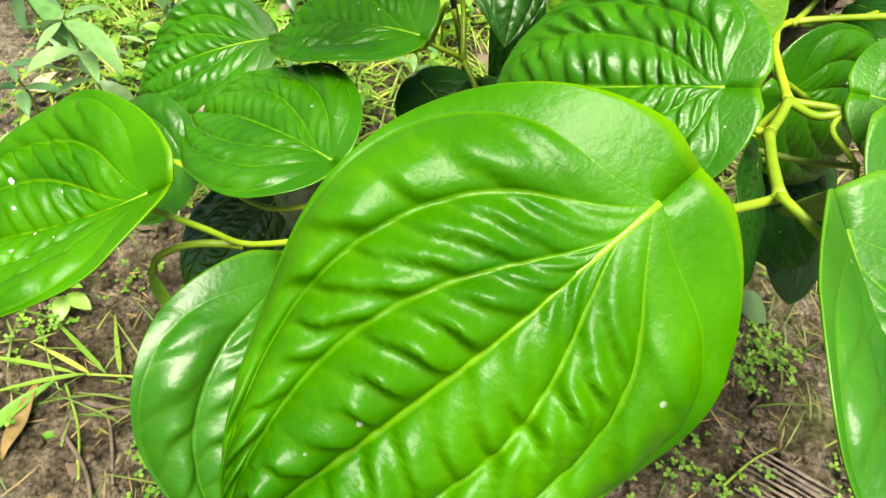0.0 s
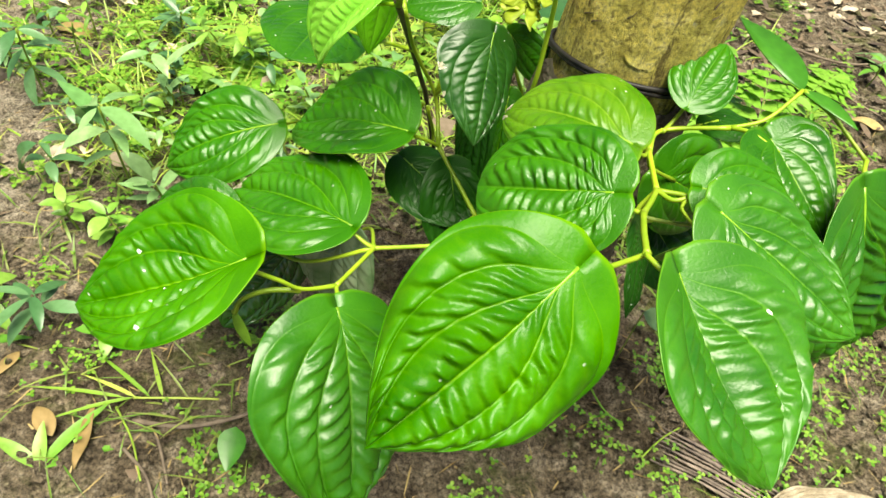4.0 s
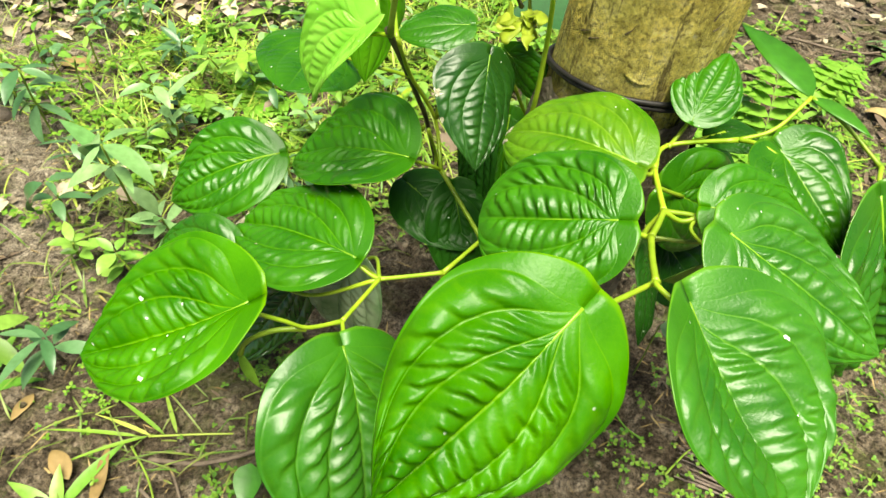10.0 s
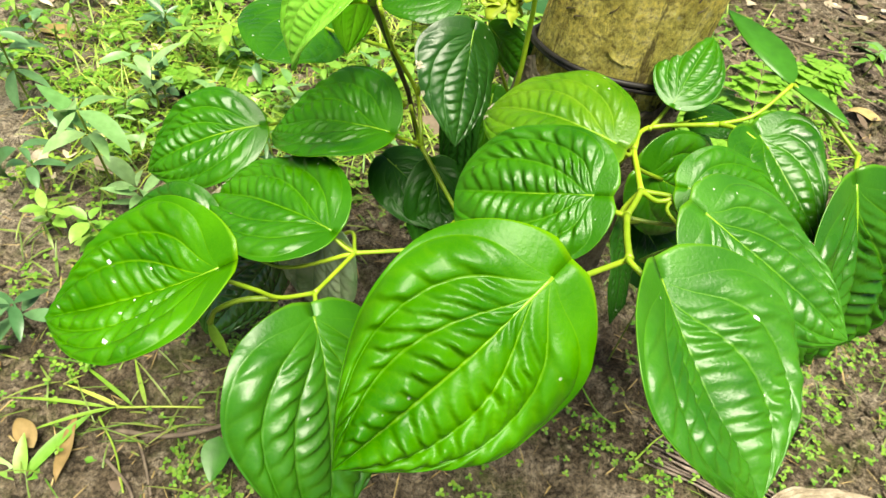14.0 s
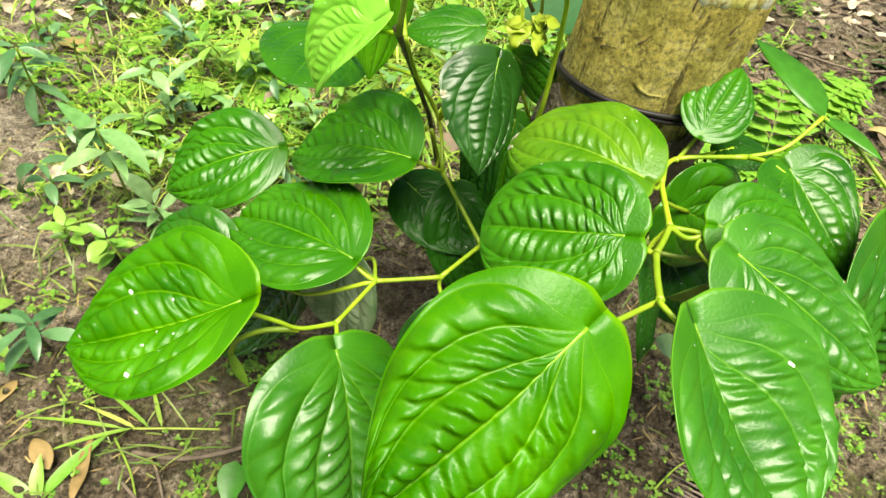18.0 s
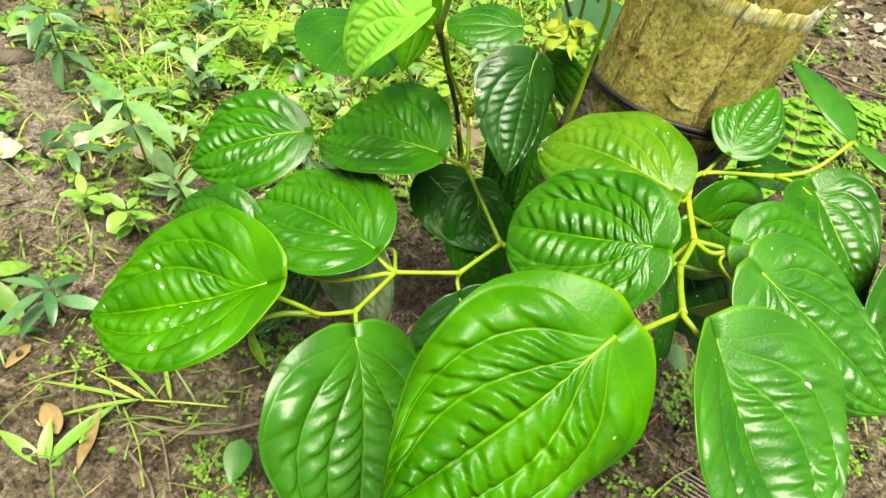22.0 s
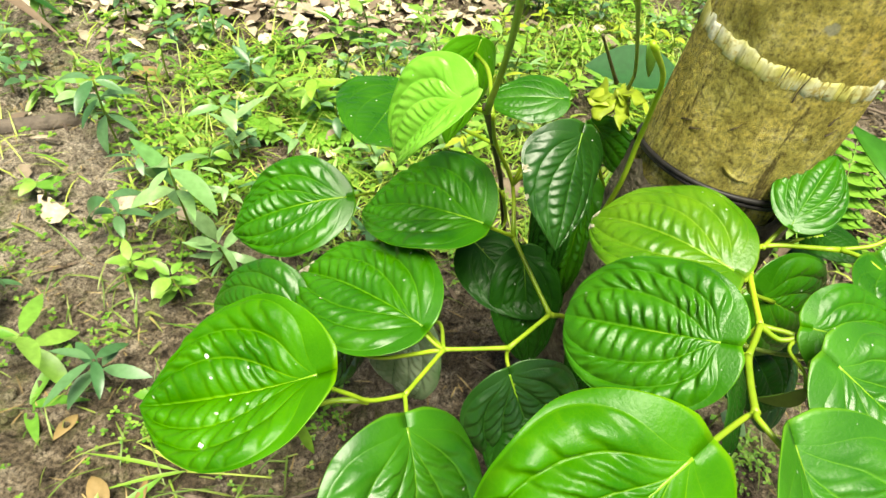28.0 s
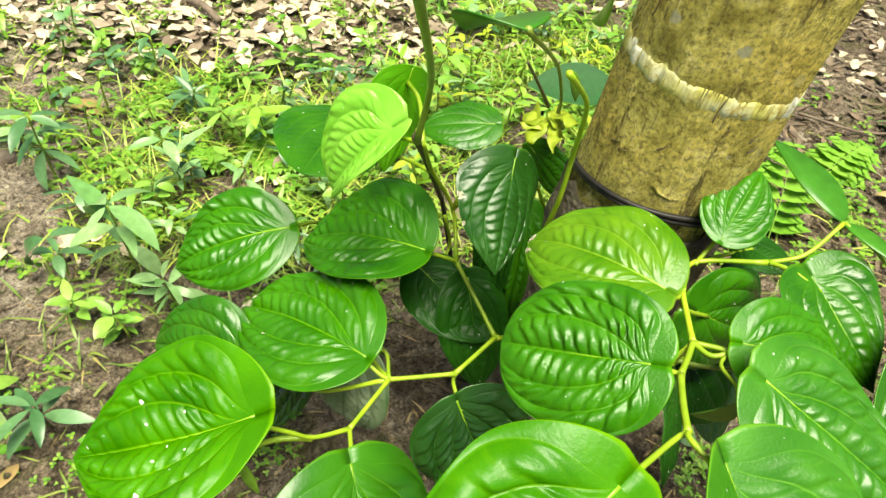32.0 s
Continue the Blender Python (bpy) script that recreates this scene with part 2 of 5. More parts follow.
def bark_material():
    """Old palm bark: olive crust with fine grains, long dark furrows, pale round lichens and an ochre tinge in patches."""
    m, n, l, p = nodes_of("palm_trunk_bark")
    nt = m.node_tree
    at = n.new("ShaderNodeTexCoord").outputs["Object"]
    mid = tex(nt, "ShaderNodeTexNoise", 44.0, at, Detail=12.0, Roughness=0.82)
    fine = tex(nt, "ShaderNodeTexNoise", 260.0, at, Detail=6.0, Roughness=0.75)
    big = tex(nt, "ShaderNodeTexNoise", 11.0, at, Detail=5.0, Roughness=0.6)
    col = ramp(nt, mid.outputs[0], [(0.30, (0.19, 0.14, 0.022)), (0.43, (0.54, 0.45, 0.095)), (0.54, (0.80, 0.72, 0.22)), (0.70, (0.92, 0.88, 0.55))])
    tinge = ramp(nt, big.outputs[0], [(0.34, (0.52, 0.58, 0.34)), (0.5, (1.0, 1.0, 0.85)), (0.64, (1.1, 1.0, 0.7))])
    col = mixed(nt, 0.9, col, tinge, "MULTIPLY")
    speck = ramp(nt, fine.outputs[0], [(0.38, (0.3, 0.25, 0.15)), (0.48, (0.95, 0.94, 0.9)), (0.63, (1.4, 1.38, 1.3))])
    col = mixed(nt, 0.8, col, speck, "MULTIPLY")
    long = n.new("ShaderNodeMapping")
    long.inputs["Scale"].default_value = (1.0, 1.0, 0.16)
    l.new(at, long.inputs[0])
    furrow = tex(nt, "ShaderNodeTexNoise", 75.0, long.outputs[0], Detail=6.0, Roughness=0.7)
    dark = ramp(nt, furrow.outputs[0], [(0.36, (0.12, 0.09, 0.045)), (0.43, (1.0, 1.0, 1.0))])
    col = mixed(nt, 0.85, col, dark, "MULTIPLY")
    disc = tex(nt, "ShaderNodeTexVoronoi", 42.0, at, Randomness=1.0)
    wob = tex(nt, "ShaderNodeTexNoise", 160.0, at, Detail=3.0)
    edge = n.new("ShaderNodeMath")
    edge.operation = "MULTIPLY_ADD"
    edge.inputs[1].default_value = 0.22
    l.new(wob.outputs[0], edge.inputs[0])
    l.new(disc.outputs["Distance"], edge.inputs[2])
    lm = ramp(nt, edge.outputs[0], [(0.28, (0.8, 0.8, 0.8)), (0.33, (0.0, 0.0, 0.0))])
    lk = tex(nt, "ShaderNodeTexNoise", 8.0, at)
    lk = ramp(nt, lk.outputs[0], [(0.44, (0.0, 0.0, 0.0)), (0.5, (1.0, 1.0, 1.0))])
    col = mixed(nt, mixed(nt, 1.0, lm, lk, "MULTIPLY"), col, (0.58, 0.58, 0.38))
    l.new(col, p.inputs["Base Color"])
    p.inputs["Roughness"].default_value = 0.8
    p.inputs["Specular IOR Level"].default_value = 0.35
    b1 = bump(nt, fine.outputs[0], 1.0, 0.004)
    b0 = bump(nt, furrow.outputs[0], 0.9, 0.012)
    l.new(b0.outputs[0], b1.inputs["Normal"])
    b2 = bump(nt, mid.outputs[0], 1.0, 0.018)
    l.new(b1.outputs[0], b2.inputs["Normal"])
    l.new(b2.outputs[0], p.inputs["Normal"])
    return m


BARK = bark_material()


def scar_material():
    """The pale leaf scar: whitish crust in upright flakes, yellow-green lichen between, bark showing through."""
    m, n, l, p = nodes_of("pale_leaf_scar")
    nt = m.node_tree
    at = n.new("ShaderNodeTexCoord").outputs["Object"]
    patch = tex(nt, "ShaderNodeTexNoise", 80.0, at, Detail=8.0, Roughness=0.75)
    tint = tex(nt, "ShaderNodeTexNoise", 22.0, at, Detail=3.0)
    long = n.new("ShaderNodeMapping")
    long.inputs["Scale"].default_value = (1.0, 1.0, 0.25)
    l.new(at, long.inputs[0])
    flake = tex(nt, "ShaderNodeTexNoise", 190.0, long.outputs[0], Detail=5.0, Roughness=0.7)
    crust = ramp(nt, tint.outputs[0], [(0.40, (0.50, 0.48, 0.12)), (0.52, (0.62, 0.62, 0.40)), (0.6, (0.68, 0.69, 0.58))])
    show = ramp(nt, patch.outputs[0], [(0.38, (1.0, 1.0, 1.0)), (0.47, (0.0, 0.0, 0.0))])
    col = mixed(nt, show, crust, (0.36, 0.29, 0.07))
    speck = ramp(nt, flake.outputs[0], [(0.34, (0.4, 0.36, 0.22)), (0.48, (1.0, 1.0, 1.0))])
    l.new(mixed(nt, 0.6, col, speck, "MULTIPLY"), p.inputs["Base Color"])
    p.inputs["Roughness"].default_value = 0.9
    b0 = bump(nt, flake.outputs[0], 0.35, 0.0012)
    b1 = bump(nt, patch.outputs[0], 0.5, 0.002)
    l.new(b0.outputs[0], b1.inputs["Normal"])
    l.new(b1.outputs[0], p.inputs["Normal"])
    return m


RING = scar_material()
DROPPING = plain("white_dropping", (0.62, 0.64, 0.58), (0.8, 0.82, 0.78), 300, 0.7, 0.4, 0.001)
WITHERED = plain("withered_leaf_edge", (0.16, 0.13, 0.06), (0.62, 0.62, 0.48), 260, 0.5, 0.6, 0.001)
CRACK = plain("dark_bark_crack", (0.03, 0.02, 0.01), (0.08, 0.06, 0.03), 60, 0.9)
SHEATH = plain("dark_trunk_fibre", (0.025, 0.018, 0.010), (0.26, 0.22, 0.15), 35, 0.9, 0.9, 0.006)
CORD = plain("black_cord", (0.006, 0.006, 0.006), (0.02, 0.018, 0.016), 80, 0.5, 0.2, 0.001, 0.3)


# ---- building helpers ----
def mesh_of(name, verts, faces, material, smooth=True):
    me = bpy.data.meshes.new(name)
    me.from_pydata(verts, [], faces)
    me.materials.append(material)
    if smooth:
        me.shade_smooth()
    return me


def thing(name, place, label, category, group=""):
    e = new(name)
    e.location = place
    e.empty_display_size = 0.02
    return tagged(e, label, category, group)


def child(ob, parent, world_matrix=None):
    """Puts ob under parent, keeping its place in the world."""
    if world_matrix is None:
        world_matrix = ob.matrix_basis.copy()
    up = Matrix.Identity(4)
    chain, q = [], parent
    while q:
        chain.append(q)
        q = q.parent
    for q in reversed(chain):
        up = up @ q.matrix_parent_inverse @ q.matrix_basis
    ob.parent = parent
    ob.matrix_basis = up.inverted() @ world_matrix
    return ob


def spline(points, n):
    """A smooth line of n points through the given ones (Catmull-Rom)."""
    p = [Vector(q) for q in points]
    p = [p[0] * 2 - p[1]] + p + [p[-1] * 2 - p[-2]]
    out = []
    for i in range(n):
        u = i / (n - 1) * (len(p) - 3)
        k = min(int(u), len(p) - 4)
        f = u - k
        a, b, c, d = p[k:k + 4]
        out.append(0.5 * ((2 * b) + (c - a) * f + (2 * a - 5 * b + 4 * c - d) * f * f + (3 * b - a - 3 * c + d) * f ** 3))
    return out


def tube(name, points, radii, material, sides=8, n=None, knob=0.0):
    """A round stalk along points; radii at its two ends."""
    line = spline(points, n or max(6, 6 * (len(points) - 1)))
    verts, faces = [], []
    side = None
    for i, c in enumerate(line):
        way = (line[min(i + 1, len(line) - 1)] - line[max(i - 1, 0)]).normalized()
        side = way.orthogonal().normalized() if side is None else (side - way * side.dot(way)).normalized()
        up = way.cross(side)
        f = i / (len(line) - 1)
        r = radii[0] + (radii[1] - radii[0]) * f
        r *= 1 + knob * (math.exp(-(f / 0.07) ** 2) + math.exp(-((1 - f) / 0.07) ** 2)) + 0.04 * noise.noise(c * 90)
        for j in range(sides):
            a = 2 * math.pi * j / sides
            verts.append(c + (side * math.cos(a) + up * math.sin(a)) * r)
    m = len(line)
    for i in range(m - 1):
        for j in range(sides):
            k = (j + 1) % sides
            faces.append((i * sides + j, i * sides + k, (i + 1) * sides + k, (i + 1) * sides + j))
    faces.append(tuple(range(sides))[::-1])
    faces.append(tuple((m - 1) * sides + j for j in range(sides)))
    return new(name, mesh_of(name, verts, faces, material))


# ---- betel leaf ----
PANEL = (0.0, 0.05, 0.12, 0.21, 0.32, 0.44, 0.56, 0.68, 0.79, 0.88, 0.95)
ALONG = 132


def vein_line(k, s):
    """How far out, from midrib (0) to rim (1), the k-th vein runs at s: the inner pair leaves the midrib late, the outer pairs start at the base."""
    if k == 0:
        return 0.0
    if k == 1:
        return 0.004 + 0.62 * (1 - math.exp(-max(0.0, s - 0.06) / 0.4))
    if k == 2:
        return 0.008 + 0.32 * (1 - math.exp(-s / 0.06)) + 0.62 * (1 - math.exp(-s / 0.5))
    if k == 3:
        return 0.015 + 0.55 * (1 - math.exp(-s / 0.016)) + 0.42 * (1 - math.exp(-s / 0.12))
    return 1.0


def leaf_point(s, c, side, L, W, lb, kx, ky, fold, bend, b, e, lift=0.0):
    """A point of the blade: s from base to tip, c from the midrib to the rim."""
    a = 0.5
    sm = a / (a + b)
    x = W * s ** a * (1 - s) ** b / (sm ** a * (1 - sm) ** b)
    y = -lb + (1 + lb) * s ** e + 0.22 * lb * max(0.0, 1 - s / 0.008) ** 2
    x *= c
    g = c ** (1 + 6 * math.exp(-s / 0.07))
    y = (1 - g) * s ** e + g * y
    z = fold * x
    if abs(kx) > 1e-4:
        z -= (1 - math.cos(kx * x)) / kx
        x = math.sin(kx * x) / kx
    z += lift
    x = side * x + bend * y * (1 - y)
    if abs(ky) < 1e-4:
        ky = 1e-4
    q = ky * y
    return Vector((x, math.sin(q) / ky + z * math.sin(q), -(1 - math.cos(q)) / ky + z * math.cos(q))) * L


def betel_leaf(vine, place, turn, material, label="", puff=1.0, ripple=1.0, seed=0, wave=0.012, rim=0.012, **shape):
    """One heart-shaped leaf with arching veins; puff swells the panels between the veins, ripple the rungs across them."""
    rnd = random.Random(seed)
    ph = [rnd.uniform(0, 6.28) for _ in range(10)]
    verts, faces, vein, uvs = [], [], [], []
    half = [(k, f) for k in range(4) for f in PANEL] + [(3, 1.0)]
    cols = [(-1, k, f) for k, f in half[:0:-1]] + [(1, k, f) for k, f in half]
    for i in range(ALONG):
        s = (i / (ALONG - 1)) ** 1.2
        line = [vein_line(k, s) for k in range(5)]
        body = min(1.0, s * 7) * min(1.0, (1 - s) * 5)
        grown = min(1.0, s / 0.3) ** 0.8
        for side, k, f in cols:
            c = line[k] + (line[k + 1] - line[k]) * f
            wide = line[k + 1] - line[k]
            far = Vector((s * 4, c * side * 3, seed * 2.3))
            swell = (4 * f * (1 - f)) ** 0.75 if k < 3 else math.sin(3.1416 * min(1.0, f * 0.75)) ** 0.8
            rung = 6.2832 * (13.0, 11.0, 8.0, 4.0)[k] * (s - (0.10, 0.13, 0.12, 0.03)[k] * f) + ph[k + (4 if side > 0 else 0)] + 3.2 * noise.noise(far * 0.8) + 1.3 * noise.noise(far * 2.6)
            turn_on = rung / 6.2832 % 1.0
            saw = 2 * (turn_on / 0.68 if turn_on < 0.68 else (1 - turn_on) / 0.32) - 1
            keep = max(0.3, 0.85 + 1.4 * noise.noise(far * 1.3 + Vector((9, 0, 0))))
            step = (0.0044, 0.0046, 0.0036, 0.0012)[k] * saw * keep * (4 * f * (1 - f)) ** 0.5 * min(1.0, wide * 5)
            lift = body * (0.056 * puff * grown * swell * wide * (1.0, 1.0, 1.2, 0.5)[k] + ripple * grown * 1.5 * step + 0.012 * puff * noise.noise(Vector((s * 3.2, c * side * 2.4, seed * 1.7))))
            lift += wave * math.sin(6.2832 * 2.3 * s + ph[8] + side) * c ** 4 * body - rim * c ** 4 * min(1.0, s * 9)
            verts.append(leaf_point(s, c, side, lift=lift, **shape))
            if f == 0.0:
                tone = ((1.0, 0.6, 0.42, 0.22)[k] * max(0.14, 1 - (0.9, 1.1, 1.3, 1.6)[k] * s)) if s > 0.004 else 0.6
            elif f == 1.0:
                tone = 0.55
            elif k == 0 and f == PANEL[1]:
                tone = 0.3 * max(0.0, 1 - 2.5 * s)
            else:
                tone = 0.16 * max(0.0, -saw - 0.4) * min(1.0, s * 5) * (k < 3)
            vein.append(tone)
            uvs.append((0.5 + verts[-1].x / shape["L"], verts[-1].y / shape["L"]))
    m = len(cols)
    for i in range(ALONG - 1):
        for j in range(m - 1):
            faces.append((i * m + j, i * m + j + 1, (i + 1) * m + j + 1, (i + 1) * m + j))
    me = mesh_of("leaf", verts, faces, material)
    me.attributes.new("vein", "FLOAT", "POINT").data.foreach_set("value", vein)
    layer = me.uv_layers.new(name="UVMap")
    corner = np.empty(len(me.loops), dtype=np.int32)
    me.loops.foreach_get("vertex_index", corner)
    layer.data.foreach_set("uv", np.array(uvs, dtype=np.float32)[corner].ravel())
    ob = new("leaf", me)
    thick = ob.modifiers.new("blade", "SOLIDIFY")
    thick.thickness, thick.offset = 0.0007, -1
    at = pose(*place, *turn)
    child(ob, vine, at)
    if label:
        ob["label"] = label
    rib = [at @ leaf_point(0.001 + 0.6 * q / 9, 0.0, 1, lift=-0.0045 - 0.004 * q / 9, **shape) for q in range(10)]
    child(tube("midrib", rib, (0.0013 * shape["L"] / 0.14, 0.0002), RIB, 6, 24), ob)
    return ob


def blemish(ob, spots, material, name, label):
    """Crusts that lie on a leaf: each spot is (u, v, radius) on the blade, with a ragged edge."""
    me = ob.data
    uv = me.uv_layers[0].data
    for u, v, r in spots:
        used, faces, verts = {}, [], []
        for face in me.polygons:
            at = sum((uv[i].uv for i in face.loop_indices), Vector((0, 0))) / 4
            d = at - Vector((u, v))
            if d.length > r * (1 + 0.9 * noise.noise(Vector((at.x / r, at.y / r, u * 9)) * 1.3)):
                continue
            for i in face.vertices:
                if i not in used:
                    used[i] = len(verts)
                    verts.append(me.vertices[i].co + me.vertices[i].normal * 0.0004)
            faces.append([used[i] for i in face.vertices])
        if faces:
            crust = new(name, mesh_of(name, verts, faces, material))
            crust.parent = ob
            crust["label"] = label


def dropping(ob, spots):
    """Small white crusts on a leaf: each (u, v, radius) in lengths of the blade, a low dome with a ragged edge."""
    me = ob.data
    uvs = [None] * len(me.vertices)
    for lo in me.loops:
        uvs[lo.vertex_index] = me.uv_layers[0].data[lo.index].uv
    size = max(v.co.y for v in me.vertices)
    for u, v, r in spots:
        at = min(me.vertices, key=lambda q: (uvs[q.index] - Vector((u, v))).length)
        x = at.normal.orthogonal().normalized()
        y = at.normal.cross(x)
        verts, n = [at.co + at.normal * 0.0008], 18
        for ring, up in ((0.6, 0.0007), (1.0, 0.0001)):
            for j in range(n):
                d = x * math.cos(6.2832 * j / n) + y * math.sin(6.2832 * j / n)
                verts.append(at.co + d * r * size * ring * (1 + 0.7 * noise.noise(d * 1.6 + Vector((u * 40, v * 40, 0)))) + at.normal * up)
        faces = [(0, 1 + j, 1 + (j + 1) % n) for j in range(n)]
        faces += [(1 + j, 1 + n + j, 1 + n + (j + 1) % n, 1 + (j + 1) % n) for j in range(n)]
        crust = new("dropping", mesh_of("dropping", verts, faces, DROPPING))
        crust.parent = ob
        crust["label"] = "white dried dropping"


# ---- ground ----
def ground_height(x, y):
    v = Vector((x, y, 0))
    near = math.exp(-((x - 0.1) ** 2 + (y - 0.6) ** 2) / 6)
    h = 0.012 * noise.noise(v * 5) + 0.008 * noise.noise(v * 17) + 0.010 * noise.noise(v * 42)
    return (h + 0.007 * noise.noise(v * 90)) * (0.3 + 0.7 * near)


def build_ground():
    n = 330
    verts, faces = [], []
    us = np.linspace(-1, 1, n)
    for v in us:
        for u in us:
            x = 0.15 + 0.9 * u + 0.6 * u ** 3 + 120 * u ** 11
            y = 0.75 + 0.9 * v + 0.5 * v ** 3 + 120 * v ** 11
            verts.append((x, y, ground_height(x, y)))
    for j in range(n - 1):
        for i in range(n - 1):
            faces.append((j * n + i, j * n + i + 1, (j + 1) * n + i + 1, (j + 1) * n + i))
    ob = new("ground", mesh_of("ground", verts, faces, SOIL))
    return tagged(ob, "damp brown garden soil with moss and weeds", "ground", kind="structure")


build_ground()

# ---- palm trunk ----
TRUNK_FOOT, TRUNK_WAY, TRUNK_R = Vector((0.176, 0.4825, -0.03)), Vector((0.098, -0.015, 1.0)).normalized(), 0.0665


def trunk_frame():
    z = TRUNK_WAY
    x = Vector((1, 0, 0))
    x = (x - z * x.dot(z)).normalized()
    return x, z.cross(x), z


def trunk_radius(d, h):
    """How far the bark lies from the trunk's axis in the direction d at height h."""
    q = TRUNK_FOOT + TRUNK_WAY * h + d
    r = TRUNK_R * (1 + 0.25 * math.exp(-h / 0.06)) - 0.004 * h
    return r + 0.0025 * noise.noise(Vector((q.x * 14, q.y * 14, h * 5))) + 0.0014 * noise.noise(Vector((q.x * 60, q.y * 60, h * 20)))


def build_trunk():
    x, y, z = trunk_frame()
    tree = thing("palm_tree", TRUNK_FOOT, "rough olive-brown palm trunk with a pale ring scar", "tree")
    verts, faces, n = [], [], 210
    hs = list(np.linspace(0, 1.0, 240)) + list(np.linspace(1.05, 3.2, 24))
    for h in hs:
        for j in range(n):
            a = 2 * math.pi * j / n
            d = x * math.cos(a) + y * math.sin(a)
            r = trunk_radius(d, h)
            verts.append(TRUNK_FOOT + z * h + d * r)
    for i in range(len(hs) - 1):
        for j in range(n):
            k = (j + 1) % n
            faces.append((i * n + j, i * n + k, (i + 1) * n + k, (i + 1) * n + j))
    faces.append(tuple((len(hs) - 1) * n + j for j in range(n)))
    child(new("trunk", mesh_of("trunk", verts, faces, BARK)), tree)
    for height, wide, seed in ((0.513, 0.017, 3), (0.86, 0.014, 8), (1.25, 0.014, 5)):
        verts, faces, n = [], [], 420
        for j in range(n):
            a = 2 * math.pi * j / n
            d = x * math.cos(a) + y * math.sin(a)
            mid = height - 0.006 + 0.0015 * noise.noise(d * 5)
            w = wide * max(0.4, 0.9 + 0.35 * noise.noise(d * 4 + Vector((0, seed, 0))) + 0.2 * noise.noise(d * 9))
            for f, out in ((-0.5 + 0.15 * noise.noise(d * 13), -0.0012), (-0.4, 0.0002), (-0.1, 0.0004), (0.2, 0.0004), (0.4, 0.0002), (0.5 + 0.2 * noise.noise(d * 11), -0.0012)):
                h = mid + f * w
                verts.append(TRUNK_FOOT + z * h + d * (trunk_radius(d, h) + out + 0.0003 * noise.noise(d * 30 + Vector((0, 0, f * 4)))))
        for j in range(n):
            for i in range(5):
                a, b = j * 6 + i, (j + 1) % n * 6 + i
                faces.append((a, b, b + 1, a + 1))
        child(new("ring_scar", mesh_of("ring_scar", verts, faces, RING)), tree)
    verts, faces, n = [], [], 90
    for i in range(26):
        h = 0.02 + 0.368 * i / 25
        for j in range(n):
            a = 2 * math.pi * j / n
            d = x * math.cos(a) + y * math.sin(a)
            rag = 0.012 * noise.noise(d * 6 + Vector((0, 0, 9))) if i == 25 else 0.0
            r = TRUNK_R + 0.004 + 0.006 * noise.noise(Vector((d.x * 5, d.y * 5, h * 14))) + 0.003 * noise.noise(Vector((d.x * 18, d.y * 18, h * 5))) + 0.016 * math.exp(-h / 0.07)
            verts.append(TRUNK_FOOT + z * (h + rag) + d * r)
    for i in range(25):
        for j in range(n):
            k = (j + 1) % n
            faces.append((i * n + j, i * n + k, (i + 1) * n + k, (i + 1) * n + j))
    tagged(child(new("fibre_sheath", mesh_of("fibre_sheath", verts, faces, SHEATH)), tree), "dark rotting fibre round the foot of the trunk")
    rnd = random.Random(4)
    for q in range(13):
        a, h = rnd.uniform(3.2, 5.6), rnd.uniform(0.41, 0.75)
        r0 = TRUNK_R - 0.004 * h
        pts = []
        for i in range(5):
            f = i / 4 - 0.5
            aa, hh = a + (0.12, 0.07, 0.02)[q % 3] * f + 0.008 * math.sin(5 * f + q), h + f * (0.005, 0.008, 0.02)[q % 3]
            d = x * math.cos(aa) + y * math.sin(aa)
            pts.append(TRUNK_FOOT + z * hh + d * (r0 + 0.0007))
        child(tube("bark_crack", pts, (0.0007, 0.0003), CRACK, 5, 9), tree)
    pts = []
    for i in range(9):
        f = i / 8 - 0.5
        d = x * math.cos(4.42 + 0.34 * f) + y * math.sin(4.42 + 0.34 * f)
        h = 0.426 + 0.004 * f * f * 4 - 0.004 * f
        pts.append(TRUNK_FOOT + z * h + d * (trunk_radius(d, h) + 0.0002))
    scar = child(tube("bark_scar", pts, (0.0017, 0.0009), BARK, 8, 30), tree)
    scar["label"] = "pale crescent scar in the bark"
    return tree


palm = build_trunk()


def build_cord():
    """Black cord wound twice round the trunk."""
    x, y, z = trunk_frame()
    cord = thing("cord", TRUNK_FOOT + z * 0.40, "black plastic cord wound round the palm trunk", "cord")
    for k, (h, tilt, r) in enumerate(((0.400, -0.013, 0.0023), (0.396, -0.0125, 0.0019))):
        pts = []
        for j in range(25):
            a = 2 * math.pi * j / 24 + 1.0
            d = x * math.cos(a) + y * math.sin(a)
            pts.append(TRUNK_FOOT + z * (h + tilt * math.sin(a + 0.15 * k)) + d * (TRUNK_R + 0.002 + 0.002 * noise.noise(d * 3 + Vector((k, 0, 0)))))
        child(tube("loop", pts, (r, r), CORD, 7, 120), cord)
    return cord


build_cord()

# ---- betel vine ----
vine = thing("betel_vine", (0.15, 0.41, 0.0), "climbing betel vine with glossy heart-shaped green leaves", "plant")
shoot = thing("betel_shoot", (0.115, 0.55, 0.0), "young yellow-green betel shoot beside the palm trunk", "plant")


def stalk(owner, name, points, r0, r1, material=None, knob=0.3):
    return child(tube(name, points, (r0 * 0.8, r1 * 0.8), material or STEM, 9, knob=knob), owner)


